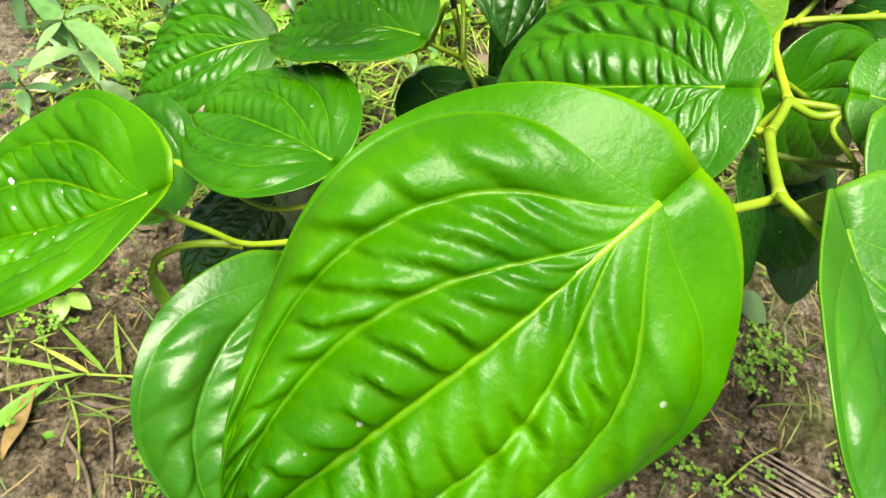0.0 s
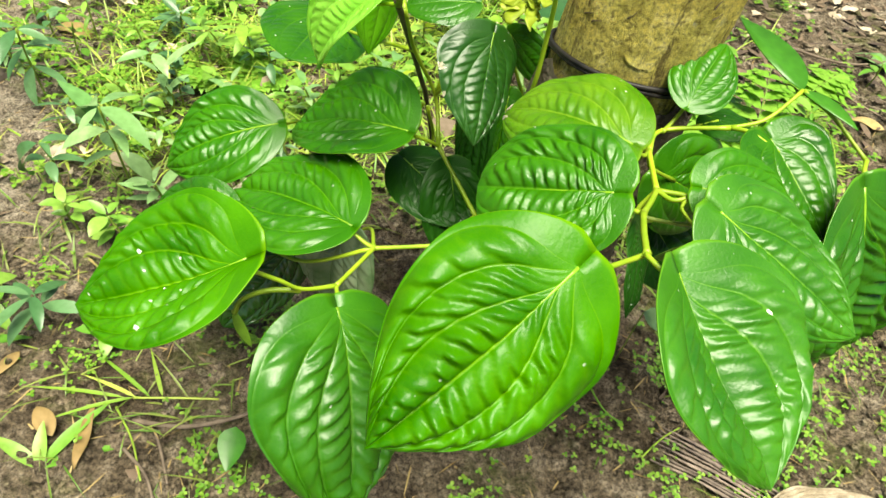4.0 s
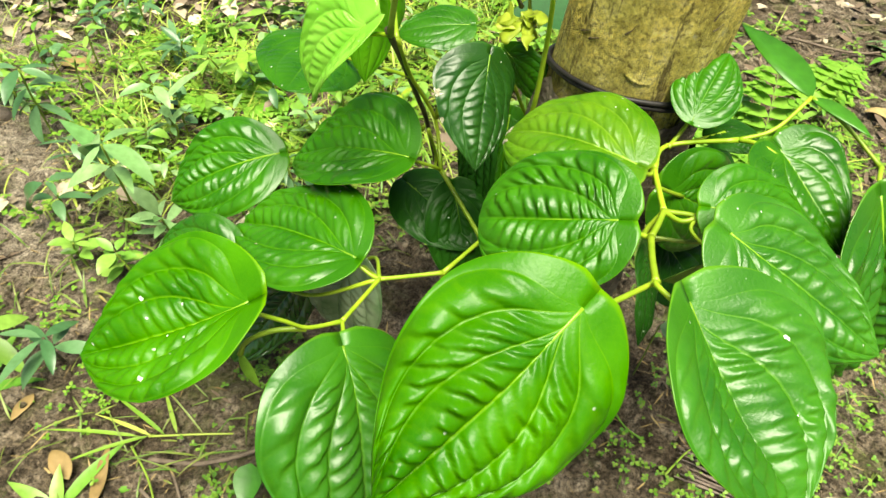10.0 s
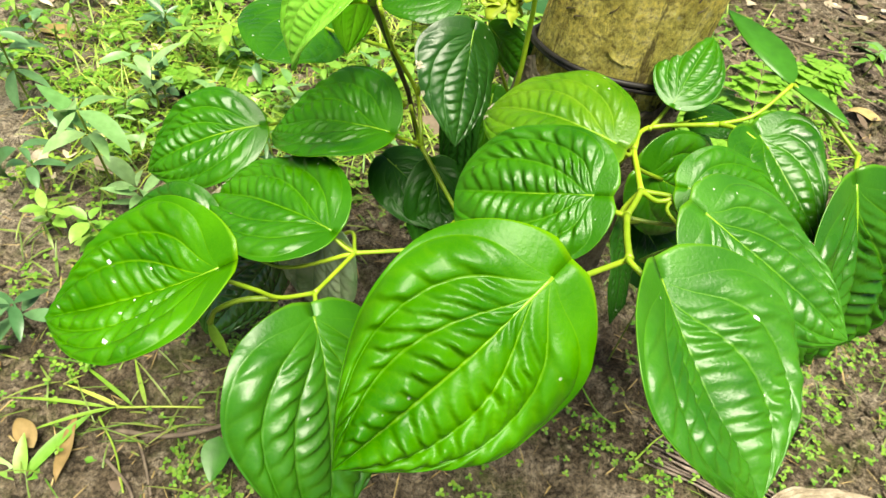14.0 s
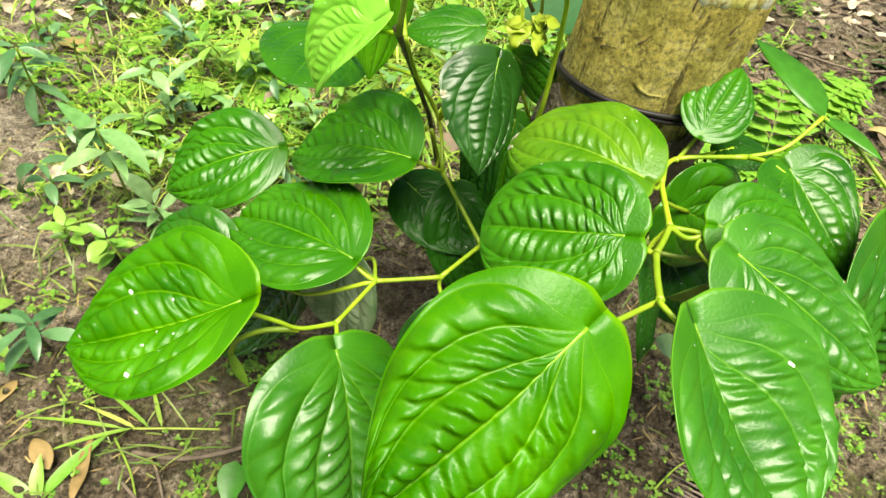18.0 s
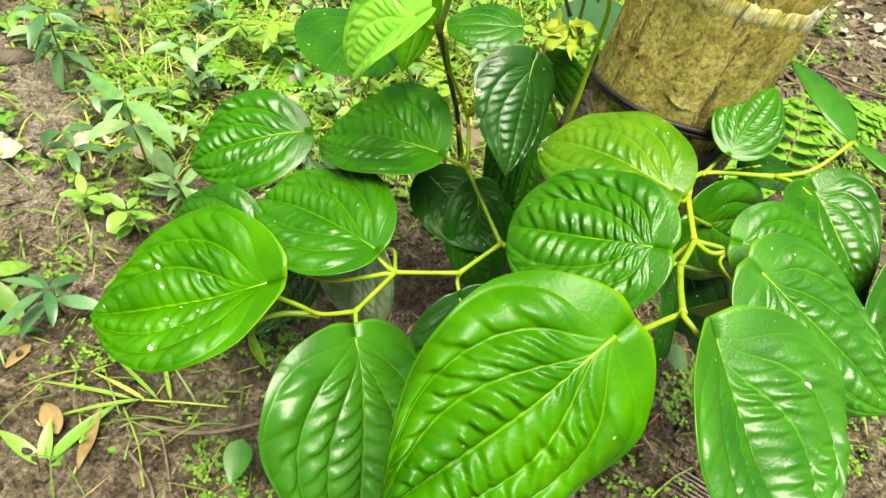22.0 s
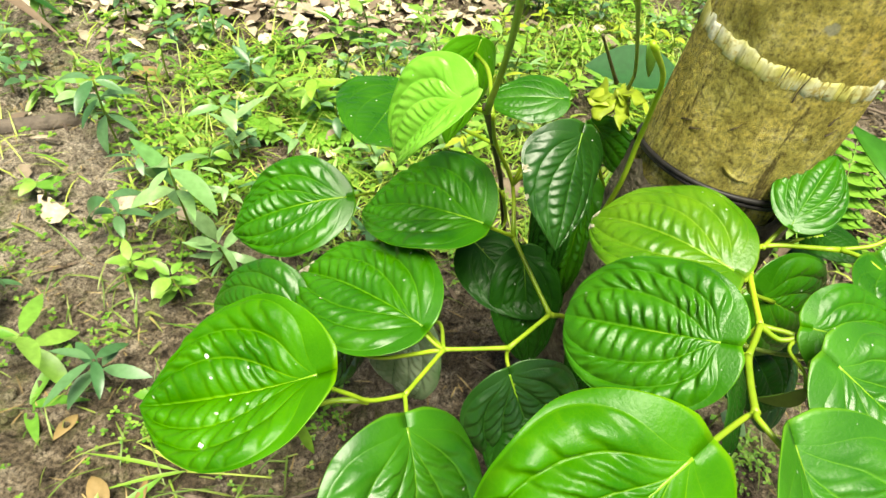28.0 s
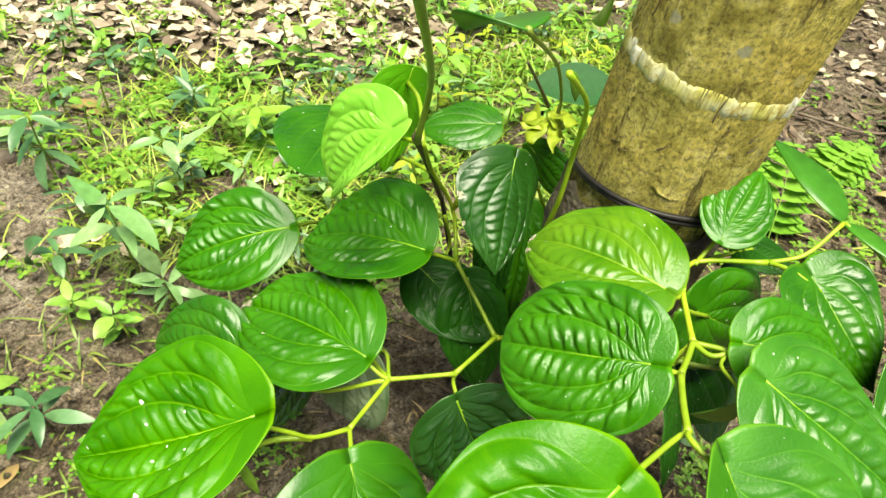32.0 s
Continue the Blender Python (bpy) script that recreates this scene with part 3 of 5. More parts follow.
N_UP, N_FORK, N_LEFT, N_END = (0.0602, 0.4631, 0.266), (0.0963, 0.4033, 0.235), (0.0055, 0.3475, 0.244), (-0.0215, 0.294, 0.256)
R_TOP, R_MID, R_LOW, R_END = (0.2015, 0.3416, 0.37), (0.1954, 0.2957, 0.372), (0.1776, 0.2661, 0.377), (0.1664, 0.221, 0.386)
stalk(vine, "stem", [(0.0, 0.19, 0.64), (0.0173, 0.371, 0.5), (0.0137, 0.4101, 0.43)], 0.0024, 0.0028, STEM_OLIVE)
stalk(vine, "stem", [(0.0122, 0.4084, 0.435), (0.0255, 0.4657, 0.37), (0.0393, 0.5102, 0.31), (0.0524, 0.545, 0.25), (0.08, 0.57, 0.1), (0.09, 0.575, -0.02)], 0.0027, 0.0034, STEM_DARK)
stalk(vine, "stem", [(0.0184, 0.4241, 0.42), (0.0304, 0.4699, 0.36), (0.0542, 0.4955, 0.30), N_UP], 0.0022, 0.0024)
stalk(vine, "stem", [N_UP, (0.0795, 0.4348, 0.247), N_FORK], 0.0024, 0.0026)
stalk(vine, "stem", [N_FORK, (0.0592, 0.3603, 0.238)], 0.0025, 0.0024)
stalk(vine, "stem", [(0.0592, 0.3603, 0.238), (0.0306, 0.3535, 0.241), N_LEFT], 0.0024, 0.0023)
stalk(vine, "stem", [N_LEFT, (-0.008, 0.321, 0.2495), N_END], 0.0023, 0.0022)
stalk(vine, "stem", [N_FORK, (0.122, 0.425, 0.2), (0.145, 0.44, 0.1), (0.15, 0.41, -0.02)], 0.0028, 0.0034)
stalk(vine, "stem", [R_TOP, (0.199, 0.32, 0.370), R_MID], 0.0024, 0.0026)
stalk(vine, "stem", [R_MID, (0.187, 0.281, 0.374), R_LOW], 0.0026, 0.0027)
stalk(vine, "stem", [R_LOW, (0.171, 0.243, 0.382), R_END], 0.0027, 0.0027)
stalk(vine, "stem", [R_TOP, (0.205, 0.365, 0.34), (0.19, 0.41, 0.2), (0.17, 0.41, -0.02)], 0.0026, 0.0034)
stalk(vine, "stem", [(0.2035, 0.3136, 0.33), (0.2256, 0.309, 0.33), (0.2509, 0.3085, 0.33)], 0.002, 0.002, STEM_GREEN)
stalk(vine, "stem", [R_TOP, (0.2251, 0.3822, 0.36), (0.2719, 0.3711, 0.375)], 0.0024, 0.0022)
stalk(vine, "stem", [(0.2719, 0.3711, 0.375), (0.2955, 0.3714, 0.385), (0.3252, 0.3909, 0.40)], 0.0021, 0.0018)
stalk(vine, "stem", [(0.3252, 0.3909, 0.40), (0.345, 0.37, 0.392), (0.362, 0.335, 0.38)], 0.002, 0.0018)
stalk(vine, "tendril", [(0.2157, 0.2847, 0.38), (0.2087, 0.2792, 0.372), (0.2178, 0.2681, 0.365), (0.2179, 0.2587, 0.36)], 0.0018, 0.0012)
stalk(vine, "tendril", [(-0.046, 0.279, 0.267), (-0.070, 0.276, 0.268), (-0.088, 0.271, 0.262), (-0.094, 0.268, 0.250)], 0.0026, 0.0024)
stalk(shoot, "stem", [(0.115, 0.55, -0.02), (0.128, 0.53, 0.12), (0.133, 0.49, 0.25), (0.135, 0.4585, 0.34), (0.135, 0.452, 0.39), (0.1309, 0.4361, 0.43), (0.1214, 0.4105, 0.47), (0.0903, 0.3553, 0.52)], 0.0034, 0.002)
stalk(shoot, "stem", [(0.1226, 0.4778, 0.42), (0.112, 0.44, 0.455), (0.0945, 0.4001, 0.5), (0.0407, 0.2352, 0.6)], 0.0017, 0.0013, STEM_GREEN)
stalk(shoot, "dead_twig", [(0.1239, 0.5185, 0.40), (0.1082, 0.4962, 0.43), (0.0876, 0.4582, 0.47)], 0.0022, 0.0012, STEM_DARK)


def petiole(leaf, *points):
    """The stalk between a leaf's base and its node, a part of the leaf."""
    base = leaf.parent.matrix_basis @ leaf.matrix_basis @ Vector((0, 0.012, -0.0015))
    child(tube("petiole", [base, *points], (0.0016, 0.0018), STEM, 8, knob=0.2), leaf)


petiole(betel_leaf(vine, (0.1042, 0.1641, 0.4332), (-29.7, -32.6, 144.3), BLADE_SATIN, 'large bright green heart-shaped leaf held towards the light', seed=1, L=0.1320, W=0.422, lb=0.118, kx=0.898, ky=0.201, fold=0.037, bend=-0.040, b=0.983, e=0.844, wave=0.025, ripple=2.6, puff=1.9, rim=0.04), (0.155, 0.214, 0.388), R_END)
leaf_specked = betel_leaf(vine, (-0.0784, 0.2658, 0.3138), (-32.3, -10.5, 96.7), BLADE_SATIN, 'broad bright green leaf with white specks', seed=2, L=0.1361, W=0.437, lb=0.145, kx=-0.197, ky=-0.291, fold=0.410, bend=-0.041, b=0.839, e=0.852, ripple=2.0, puff=1.6, rim=0.03)
petiole(leaf_specked, (-0.06, 0.272, 0.285), (-0.045, 0.279, 0.268), N_END)
leaf_eaten = betel_leaf(vine, (-0.0132, 0.3557, 0.2607), (-3.8, -12.8, 58.0), BLADE_WET, 'green leaf with an eaten whitish tip', seed=3, L=0.1537, W=0.377, lb=0.054, kx=0.280, ky=0.494, fold=0.193, bend=0.068, b=0.855, e=0.963, ripple=1.6, puff=1.3)
petiole(leaf_eaten, (-0.003, 0.35, 0.248), N_LEFT)
petiole(betel_leaf(vine, (-0.1054, 0.5621, 0.2042), (-11.5, -25.8, 107.4), BLADE_WET, 'dark green leaf over the grass', seed=4, L=0.1465, W=0.382, lb=0.074, kx=0.089, ky=0.672, fold=0.084, bend=0.091, b=0.938, e=0.809, ripple=2.0, puff=1.3), (-0.07, 0.59, 0.19), (0.02, 0.57, 0.2), (0.045, 0.51, 0.28))
petiole(betel_leaf(vine, (0.0303, 0.4500, 0.2907), (-4.7, -10.0, 68.5), BLADE, 'dark green folded leaf', seed=5, L=0.1346, W=0.446, lb=0.067, kx=-0.232, ky=0.584, fold=0.250, bend=0.082, b=0.936, e=0.903, puff=1.2, ripple=2.2), (0.05, 0.458, 0.275), N_UP)
petiole(betel_leaf(vine, (0.1459, 0.2497, 0.4071), (-22.7, -32.1, 77.4), BLADE_WET, 'round puckered glossy leaf', seed=6, L=0.0928, W=0.487, lb=0.150, kx=0.316, ky=0.221, fold=0.100, bend=-0.031, b=0.430, e=1.229, puff=1.5, ripple=2.6, rim=0.02), (0.17, 0.268, 0.378), R_LOW)
leaf_yellow = betel_leaf(vine, (0.1835, 0.3315, 0.3823), (7.6, -15.9, 53.3), BLADE_YELLOW, 'yellowish green leaf with scarred rim', seed=7, L=0.1109, W=0.445, lb=0.095, kx=0.329, ky=0.776, fold=0.130, bend=0.001, b=0.682, e=1.026, ripple=1.1)
petiole(leaf_yellow, (0.195, 0.336, 0.37), R_TOP)
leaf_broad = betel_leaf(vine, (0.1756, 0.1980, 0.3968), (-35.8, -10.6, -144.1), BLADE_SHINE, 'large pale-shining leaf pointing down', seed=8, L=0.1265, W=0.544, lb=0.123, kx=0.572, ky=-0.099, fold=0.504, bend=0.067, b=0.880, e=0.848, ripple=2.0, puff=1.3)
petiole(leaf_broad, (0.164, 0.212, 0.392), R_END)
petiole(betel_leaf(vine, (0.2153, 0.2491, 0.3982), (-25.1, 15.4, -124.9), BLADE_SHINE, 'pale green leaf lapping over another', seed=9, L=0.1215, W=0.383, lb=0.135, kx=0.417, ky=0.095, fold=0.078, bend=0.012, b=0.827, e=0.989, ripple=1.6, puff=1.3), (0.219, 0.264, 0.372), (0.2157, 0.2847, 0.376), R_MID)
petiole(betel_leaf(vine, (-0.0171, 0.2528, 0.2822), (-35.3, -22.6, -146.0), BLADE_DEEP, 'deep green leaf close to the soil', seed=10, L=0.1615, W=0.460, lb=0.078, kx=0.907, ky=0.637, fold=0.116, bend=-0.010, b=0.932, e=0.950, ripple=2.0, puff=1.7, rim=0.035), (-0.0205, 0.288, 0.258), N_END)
petiole(betel_leaf(vine, (0.3517, 0.3108, 0.3758), (-55.6, 4.4, -153.8), BLADE_MID, "dark green leaf at the vine's outer edge", seed=11, L=0.1652, W=0.450, lb=0.079, kx=0.061, ky=0.599, fold=0.206, bend=-0.007, b=0.780, e=0.782, ripple=2.8, puff=1.5), (0.355, 0.322, 0.378), (0.362, 0.335, 0.38))
petiole(betel_leaf(vine, (0.2966, 0.3565, 0.3782), (-22.5, 7.6, -152.4), BLADE_MID, '', seed=12, L=0.0895, W=0.451, lb=0.153, kx=-0.173, ky=0.307, fold=0.174, bend=0.003, b=1.039, e=1.125), (0.2818, 0.3589, 0.38), (0.2719, 0.3711, 0.375))
petiole(betel_leaf(vine, (0.2204, 0.2872, 0.3838), (-6.3, 31.8, -98.6), BLADE, '', seed=13, L=0.0849, W=0.409, lb=0.119, kx=0.514, ky=0.530, fold=0.053, bend=-0.025, b=0.723, e=0.982), (0.2157, 0.2847, 0.378), (0.2032, 0.2842, 0.374), R_MID)
petiole(betel_leaf(vine, (0.2240, 0.3492, 0.3423), (-40.9, 53.4, -127.1), BLADE_MID, '', seed=14, L=0.1039, W=0.409, lb=0.150, kx=0.483, ky=1.097, fold=0.054, bend=0.027, b=0.709, e=1.130), (0.205, 0.335, 0.36), R_TOP)
petiole(betel_leaf(vine, (0.2375, 0.3833, 0.3820), (36.2, 7.8, -32.1), BLADE_WET, 'small bright leaf beside the trunk', seed=15, L=0.0657, W=0.396, lb=0.052, kx=0.465, ky=0.303, fold=0.073, bend=-0.060, b=0.817, e=0.911, ripple=0.9, puff=1.3), (0.235, 0.39, 0.365), (0.225, 0.38, 0.36))
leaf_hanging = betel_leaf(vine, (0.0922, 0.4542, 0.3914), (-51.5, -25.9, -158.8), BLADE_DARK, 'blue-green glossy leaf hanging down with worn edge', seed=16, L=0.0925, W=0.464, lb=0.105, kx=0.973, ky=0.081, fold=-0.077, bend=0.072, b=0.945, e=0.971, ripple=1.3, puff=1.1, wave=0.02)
petiole(leaf_hanging, (0.09, 0.48, 0.37), (0.0542, 0.4955, 0.30))
petiole(betel_leaf(vine, (0.0779, 0.4855, 0.3998), (-1.1, -19.3, 89.3), BLADE_MID, 'small dark folded leaf', seed=17, L=0.0611, W=0.388, lb=0.103, kx=0.568, ky=0.398, fold=0.054, bend=0.004, b=0.751, e=0.994, puff=0.4, ripple=0.4), (0.07, 0.49, 0.38), (0.0542, 0.4955, 0.30))
petiole(betel_leaf(vine, (-0.1182, 0.3881, 0.2185), (-10.0, -40.6, 91.1), BLADE_MID, '', seed=18, L=0.1044, W=0.439, lb=0.096, kx=0.502, ky=0.677, fold=0.078, bend=0.029, b=0.723, e=0.978), (-0.09, 0.37, 0.215), (-0.05, 0.35, 0.22), N_LEFT)
petiole(betel_leaf(vine, (-0.0038, 0.4308, 0.4262), (-43.9, -14.8, 107.4), BLADE_YOUNG, 'young yellow-green cupped leaf', seed=19, L=0.0827, W=0.426, lb=0.214, kx=-0.016, ky=0.638, fold=0.628, bend=0.006, b=0.808, e=1.083, ripple=1.3, puff=1.4), (0.004, 0.42, 0.425), (0.0137, 0.4101, 0.43))
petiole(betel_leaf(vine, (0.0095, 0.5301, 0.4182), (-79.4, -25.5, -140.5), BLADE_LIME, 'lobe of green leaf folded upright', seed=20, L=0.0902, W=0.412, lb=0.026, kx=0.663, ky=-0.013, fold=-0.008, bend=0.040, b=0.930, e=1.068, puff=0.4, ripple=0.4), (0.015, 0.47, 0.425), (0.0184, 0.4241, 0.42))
petiole(betel_leaf(vine, (-0.0514, 0.6201, 0.3114), (-0.7, -10.8, 163.5), BLADE_MID, '', seed=21, L=0.1120, W=0.478, lb=0.052, kx=0.312, ky=-0.108, fold=0.023, bend=0.036, b=0.729, e=1.004, puff=0.5, ripple=0.5), (-0.03, 0.58, 0.31), (0.0304, 0.4699, 0.36))
petiole(betel_leaf(vine, (-0.0237, 0.3969, 0.2112), (-60.5, -5.2, 145.3), BLADE_GREY, 'dull dying leaf hanging limp, wet sheen put into its whitish colour', seed=22, L=0.1179, W=0.401, lb=0.125, kx=0.494, ky=1.055, fold=0.123, bend=-0.024, b=0.761, e=1.057), (0.0, 0.39, 0.225), N_LEFT)
petiole(betel_leaf(vine, (-0.0748, 0.4457, 0.1411), (-55.7, -50.4, -173.1), BLADE_RAIN, 'dark wet glossy leaf near the soil', seed=23, L=0.1144, W=0.387, lb=0.112, kx=0.771, ky=0.170, fold=0.021, bend=0.027, b=0.644, e=1.001, ripple=1.6), (-0.03, 0.43, 0.18), N_LEFT)
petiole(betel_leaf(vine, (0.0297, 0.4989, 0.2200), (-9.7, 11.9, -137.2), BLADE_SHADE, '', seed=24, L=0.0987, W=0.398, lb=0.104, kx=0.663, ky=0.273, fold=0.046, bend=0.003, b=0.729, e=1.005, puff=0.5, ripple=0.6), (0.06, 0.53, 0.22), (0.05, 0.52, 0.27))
petiole(betel_leaf(vine, (0.0617, 0.3427, 0.2261), (-59.6, 19.2, -158.0), BLADE_DARK, 'small leaf with shade put into its dark green', seed=25, L=0.1147, W=0.468, lb=0.073, kx=0.538, ky=0.432, fold=0.060, bend=0.061, b=0.792, e=1.001, ripple=2.2, puff=1.7), (0.0593, 0.3567, 0.228), (0.0592, 0.3603, 0.238))
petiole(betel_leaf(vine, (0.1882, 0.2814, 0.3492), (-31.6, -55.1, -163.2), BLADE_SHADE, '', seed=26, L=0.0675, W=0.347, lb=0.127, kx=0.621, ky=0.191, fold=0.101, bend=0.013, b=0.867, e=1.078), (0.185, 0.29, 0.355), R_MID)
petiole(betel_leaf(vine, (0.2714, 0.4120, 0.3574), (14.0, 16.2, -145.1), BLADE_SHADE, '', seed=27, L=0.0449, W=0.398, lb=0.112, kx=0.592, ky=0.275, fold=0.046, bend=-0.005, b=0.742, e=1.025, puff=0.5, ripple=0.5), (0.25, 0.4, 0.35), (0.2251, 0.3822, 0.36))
petiole(betel_leaf(shoot, (0.1181, 0.5259, 0.3527), (-84.8, 62.9, 141.0), BLADE, '', seed=28, L=0.0565, W=0.402, lb=0.123, kx=0.809, ky=0.075, fold=0.019, bend=-0.016, b=0.477, e=1.036), (0.12, 0.54, 0.34), (0.146, 0.525, 0.28))
petiole(betel_leaf(vine, (0.3011, 0.4238, 0.2487), (-35.8, -24.7, -165.4), BLADE_DARK, 'leaf under the vine with shade put into its colour', seed=29, L=0.1079, W=0.403, lb=0.107, kx=0.759, ky=0.227, fold=0.002, bend=0.005, b=0.641, e=0.963), (0.2, 0.31, 0.33), R_MID)
dropping(leaf_broad, ((0.19, 0.31, 0.022), (0.30, 0.62, 0.006)))
dropping(leaf_specked, ((0.68, 0.58, 0.014), (0.74, 0.82, 0.010), (0.20, 0.50, 0.011), (0.44, 0.44, 0.006), (0.60, 0.36, 0.007)))
blemish(leaf_eaten, ((0.5, 0.97, 0.07), (0.6, 0.93, 0.04), (0.36, 0.6, 0.012)), WITHERED, "withered_edge", "eaten whitish leaf tip")
blemish(leaf_yellow, ((0.5, 0.96, 0.07), (0.38, 0.88, 0.03)), WITHERED, "withered_edge", "scarred brownish leaf tip")
blemish(leaf_hanging, ((0.93, 0.40, 0.025), (0.86, 0.62, 0.02), (0.76, 0.80, 0.02)), WITHERED, "withered_edge", "worn pale leaf edge")

# ---- materials of the ground plants ----
def plant_material(name, a, b, rough=0.45, glow=0.24):
    m, n, l, p = nodes_of(name)
    nt = m.node_tree
    geo = n.new("ShaderNodeNewGeometry")
    info = n.new("ShaderNodeObjectInfo")
    add = n.new("ShaderNodeMath")
    add.operation = "ADD"
    l.new(geo.outputs["Random Per Island"], add.inputs[0])
    l.new(info.outputs["Random"], add.inputs[1])
    fr = n.new("ShaderNodeMath")
    fr.operation = "FRACT"
    l.new(add.outputs[0], fr.inputs[0])
    at = n.new("ShaderNodeTexCoord").outputs["Object"]
    grain = tex(nt, "ShaderNodeTexNoise", 120.0, at, Detail=4.0)
    col = ramp(nt, fr.outputs[0], [(0.0, a), (1.0, b)])
    dim = ramp(nt, grain.outputs[0], [(0.3, (0.72, 0.74, 0.66)), (0.7, (1.0, 1.0, 1.0))])
    col = mixed(nt, 1.0, col, dim, "MULTIPLY")
    l.new(col, p.inputs["Base Color"])
    p.inputs["Roughness"].default_value = rough
    l.new(bump(nt, grain.outputs[0], 0.3, 0.001).outputs[0], p.inputs["Normal"])
    t = n.new("ShaderNodeBsdfTranslucent")
    l.new(col, t.inputs[0])
    mix = n.new("ShaderNodeMixShader")
    mix.inputs[0].default_value = glow
    l.new(p.outputs[0], mix.inputs[1])
    l.new(t.outputs[0], mix.inputs[2])
    l.new(mix.outputs[0], n["Material Output"].inputs["Surface"])
    return m


HERB_LIGHT = plant_material("herb_light_green", (0.12, 0.32, 0.03), (0.28, 0.48, 0.08), 0.4, 0.25)
HERB_PALE = plant_material("herb_pale_green", (0.15, 0.34, 0.10), (0.31, 0.49, 0.21), 0.34, 0.25)
HERB_YOUNG = plant_material("young_leaf_light", (0.28, 0.56, 0.05), (0.4, 0.68, 0.09), 0.4, 0.45)
HERB_BROAD = plant_material("seedling_mid_green", (0.016, 0.11, 0.02), (0.035, 0.16, 0.03), 0.7, 0.25)
BLADE_FLAT = plant_material("plain_leaf_green", (0.04, 0.2, 0.01), (0.06, 0.24, 0.015), 0.35, 0.25)
HERB_DARK = plant_material("herb_blue_green", (0.05, 0.15, 0.05), (0.13, 0.27, 0.11), 0.36, 0.15)
GRASS = plant_material("grass_green", (0.14, 0.33, 0.02), (0.52, 0.62, 0.11))
GRASS_DULL = plant_material("grass_dull_green", (0.09, 0.20, 0.02), (0.28, 0.34, 0.07))
CLOVER = plant_material("clover_green", (0.08, 0.25, 0.012), (0.25, 0.42, 0.045))
FERN = plant_material("fern_yellow_green", (0.17, 0.42, 0.03), (0.27, 0.52, 0.06), 0.5, 0.35)
SPROUT = plant_material("sprout_yellow", (0.46, 0.60, 0.04), (0.62, 0.74, 0.09), 0.45, 0.5)
DRY = plant_material("dry_leaf_litter", (0.18, 0.13, 0.09), (0.74, 0.63, 0.47), 0.8, 0.1)
DRY_PALE = plant_material("dry_leaf_pale", (0.26, 0.17, 0.06), (0.50, 0.37, 0.16), 0.7, 0.15)
DRY_DARK = plant_material("rotting_litter_dark", (0.06, 0.04, 0.03), (0.2, 0.14, 0.09), 0.8, 0.0)
TWIG = plain("grey_brown_twig", (0.09, 0.065, 0.045), (0.22, 0.17, 0.12), 60, 0.8, 0.6, 0.002)
STRAW = plain("bleached_banana_strip", (0.26, 0.20, 0.12), (0.62, 0.54, 0.40), 90, 0.8, 0.9, 0.004)
FIBRE = plain("dry_banana_fibre", (0.06, 0.045, 0.036), (0.26, 0.205, 0.16), 60, 0.75, 0.8, 0.003)
LOG = plain("weathered_dark_wood", (0.045, 0.036, 0.028), (0.15, 0.12, 0.09), 24, 0.85, 0.8, 0.006)


def blade_geometry(root, way, length, width, droop, up=Vector((0, 0, 1)), segs=7, cup=0.25, tip=1.0, full=0.45):
    """Points and faces of one lance-shaped leaf: three points across, bent down along its length."""
    way = Vector(way).normalized()
    side = way.cross(up)
    side = side.normalized() if side.length > 1e-4 else Vector((1, 0, 0))
    nor = side.cross(way).normalized()
    verts, faces = [], []
    here, d = Vector(root), way.copy()
    step = length / segs
    for i in range(segs + 1):
        f = i / segs
        w = width * 0.5 * max(0.03, math.sin(math.pi * min(1.0, f ** (math.log(0.5) / math.log(full)))) ** (0.85 / tip))
        n = side.cross(d).normalized()
        verts += [here - side * w + n * w * cup, here.copy(), here + side * w + n * w * cup]
        d = (d - n * droop / segs).normalized()
        here = here + d * step
    for i in range(segs):
        a = i * 3
        faces += [(a, a + 1, a + 4, a + 3), (a + 1, a + 2, a + 5, a + 4)]
    return verts, faces


def joined(blades):
    verts, faces = [], []
    for v, f in blades:
        k = len(verts)
        verts += v
        faces += [tuple(i + k for i in q) for q in f]
    return verts, faces


def herb(name, foot, crown, tiers, per, length, width, material, label, seed, rise=0.35, droop=0.7, stem=0.0014, stem_material=None):
    """A weed: a stem from foot to crown with whorls of leaves, each leaf a part."""
    rnd = random.Random(seed)
    foot, crown = Vector(foot), Vector(crown)
    ob = thing(name, foot, label, "weed", "weeds on the soil")
    mid = foot.lerp(crown, 0.5) + Vector((rnd.uniform(-0.01, 0.01), rnd.uniform(-0.01, 0.01), 0))
    child(tube("stem", [foot - Vector((0, 0, 0.01)), mid, crown], (stem * 1.3, stem), stem_material or STEM_GREEN, 6), ob)
    turn = rnd.uniform(0, 6.28)
    for k in range(tiers):
        at = crown.lerp(foot, 0.75 * k / max(1, tiers))
        turn += 1.5708
        for j in range(per):
            a = turn + 6.2832 * j / per + rnd.uniform(-0.55, 0.55)
            r = rise + rnd.uniform(-0.45, 0.5) - 0.1 * k
            way = Vector((math.cos(a), math.sin(a), r))
            s = rnd.uniform(0.5, 1.2)
            lean = Vector((rnd.uniform(-0.35, 0.35), rnd.uniform(-0.35, 0.35), 1))
            v, f = blade_geometry(at + way.normalized() * 0.003, way, length * s, width * s * rnd.uniform(0.75, 1.15), droop * rnd.uniform(0.2, 1.6), up=lean, cup=rnd.uniform(0.05, 0.45))
            child(new("leaf", mesh_of("leaf", v, f, material)), ob)
    return ob


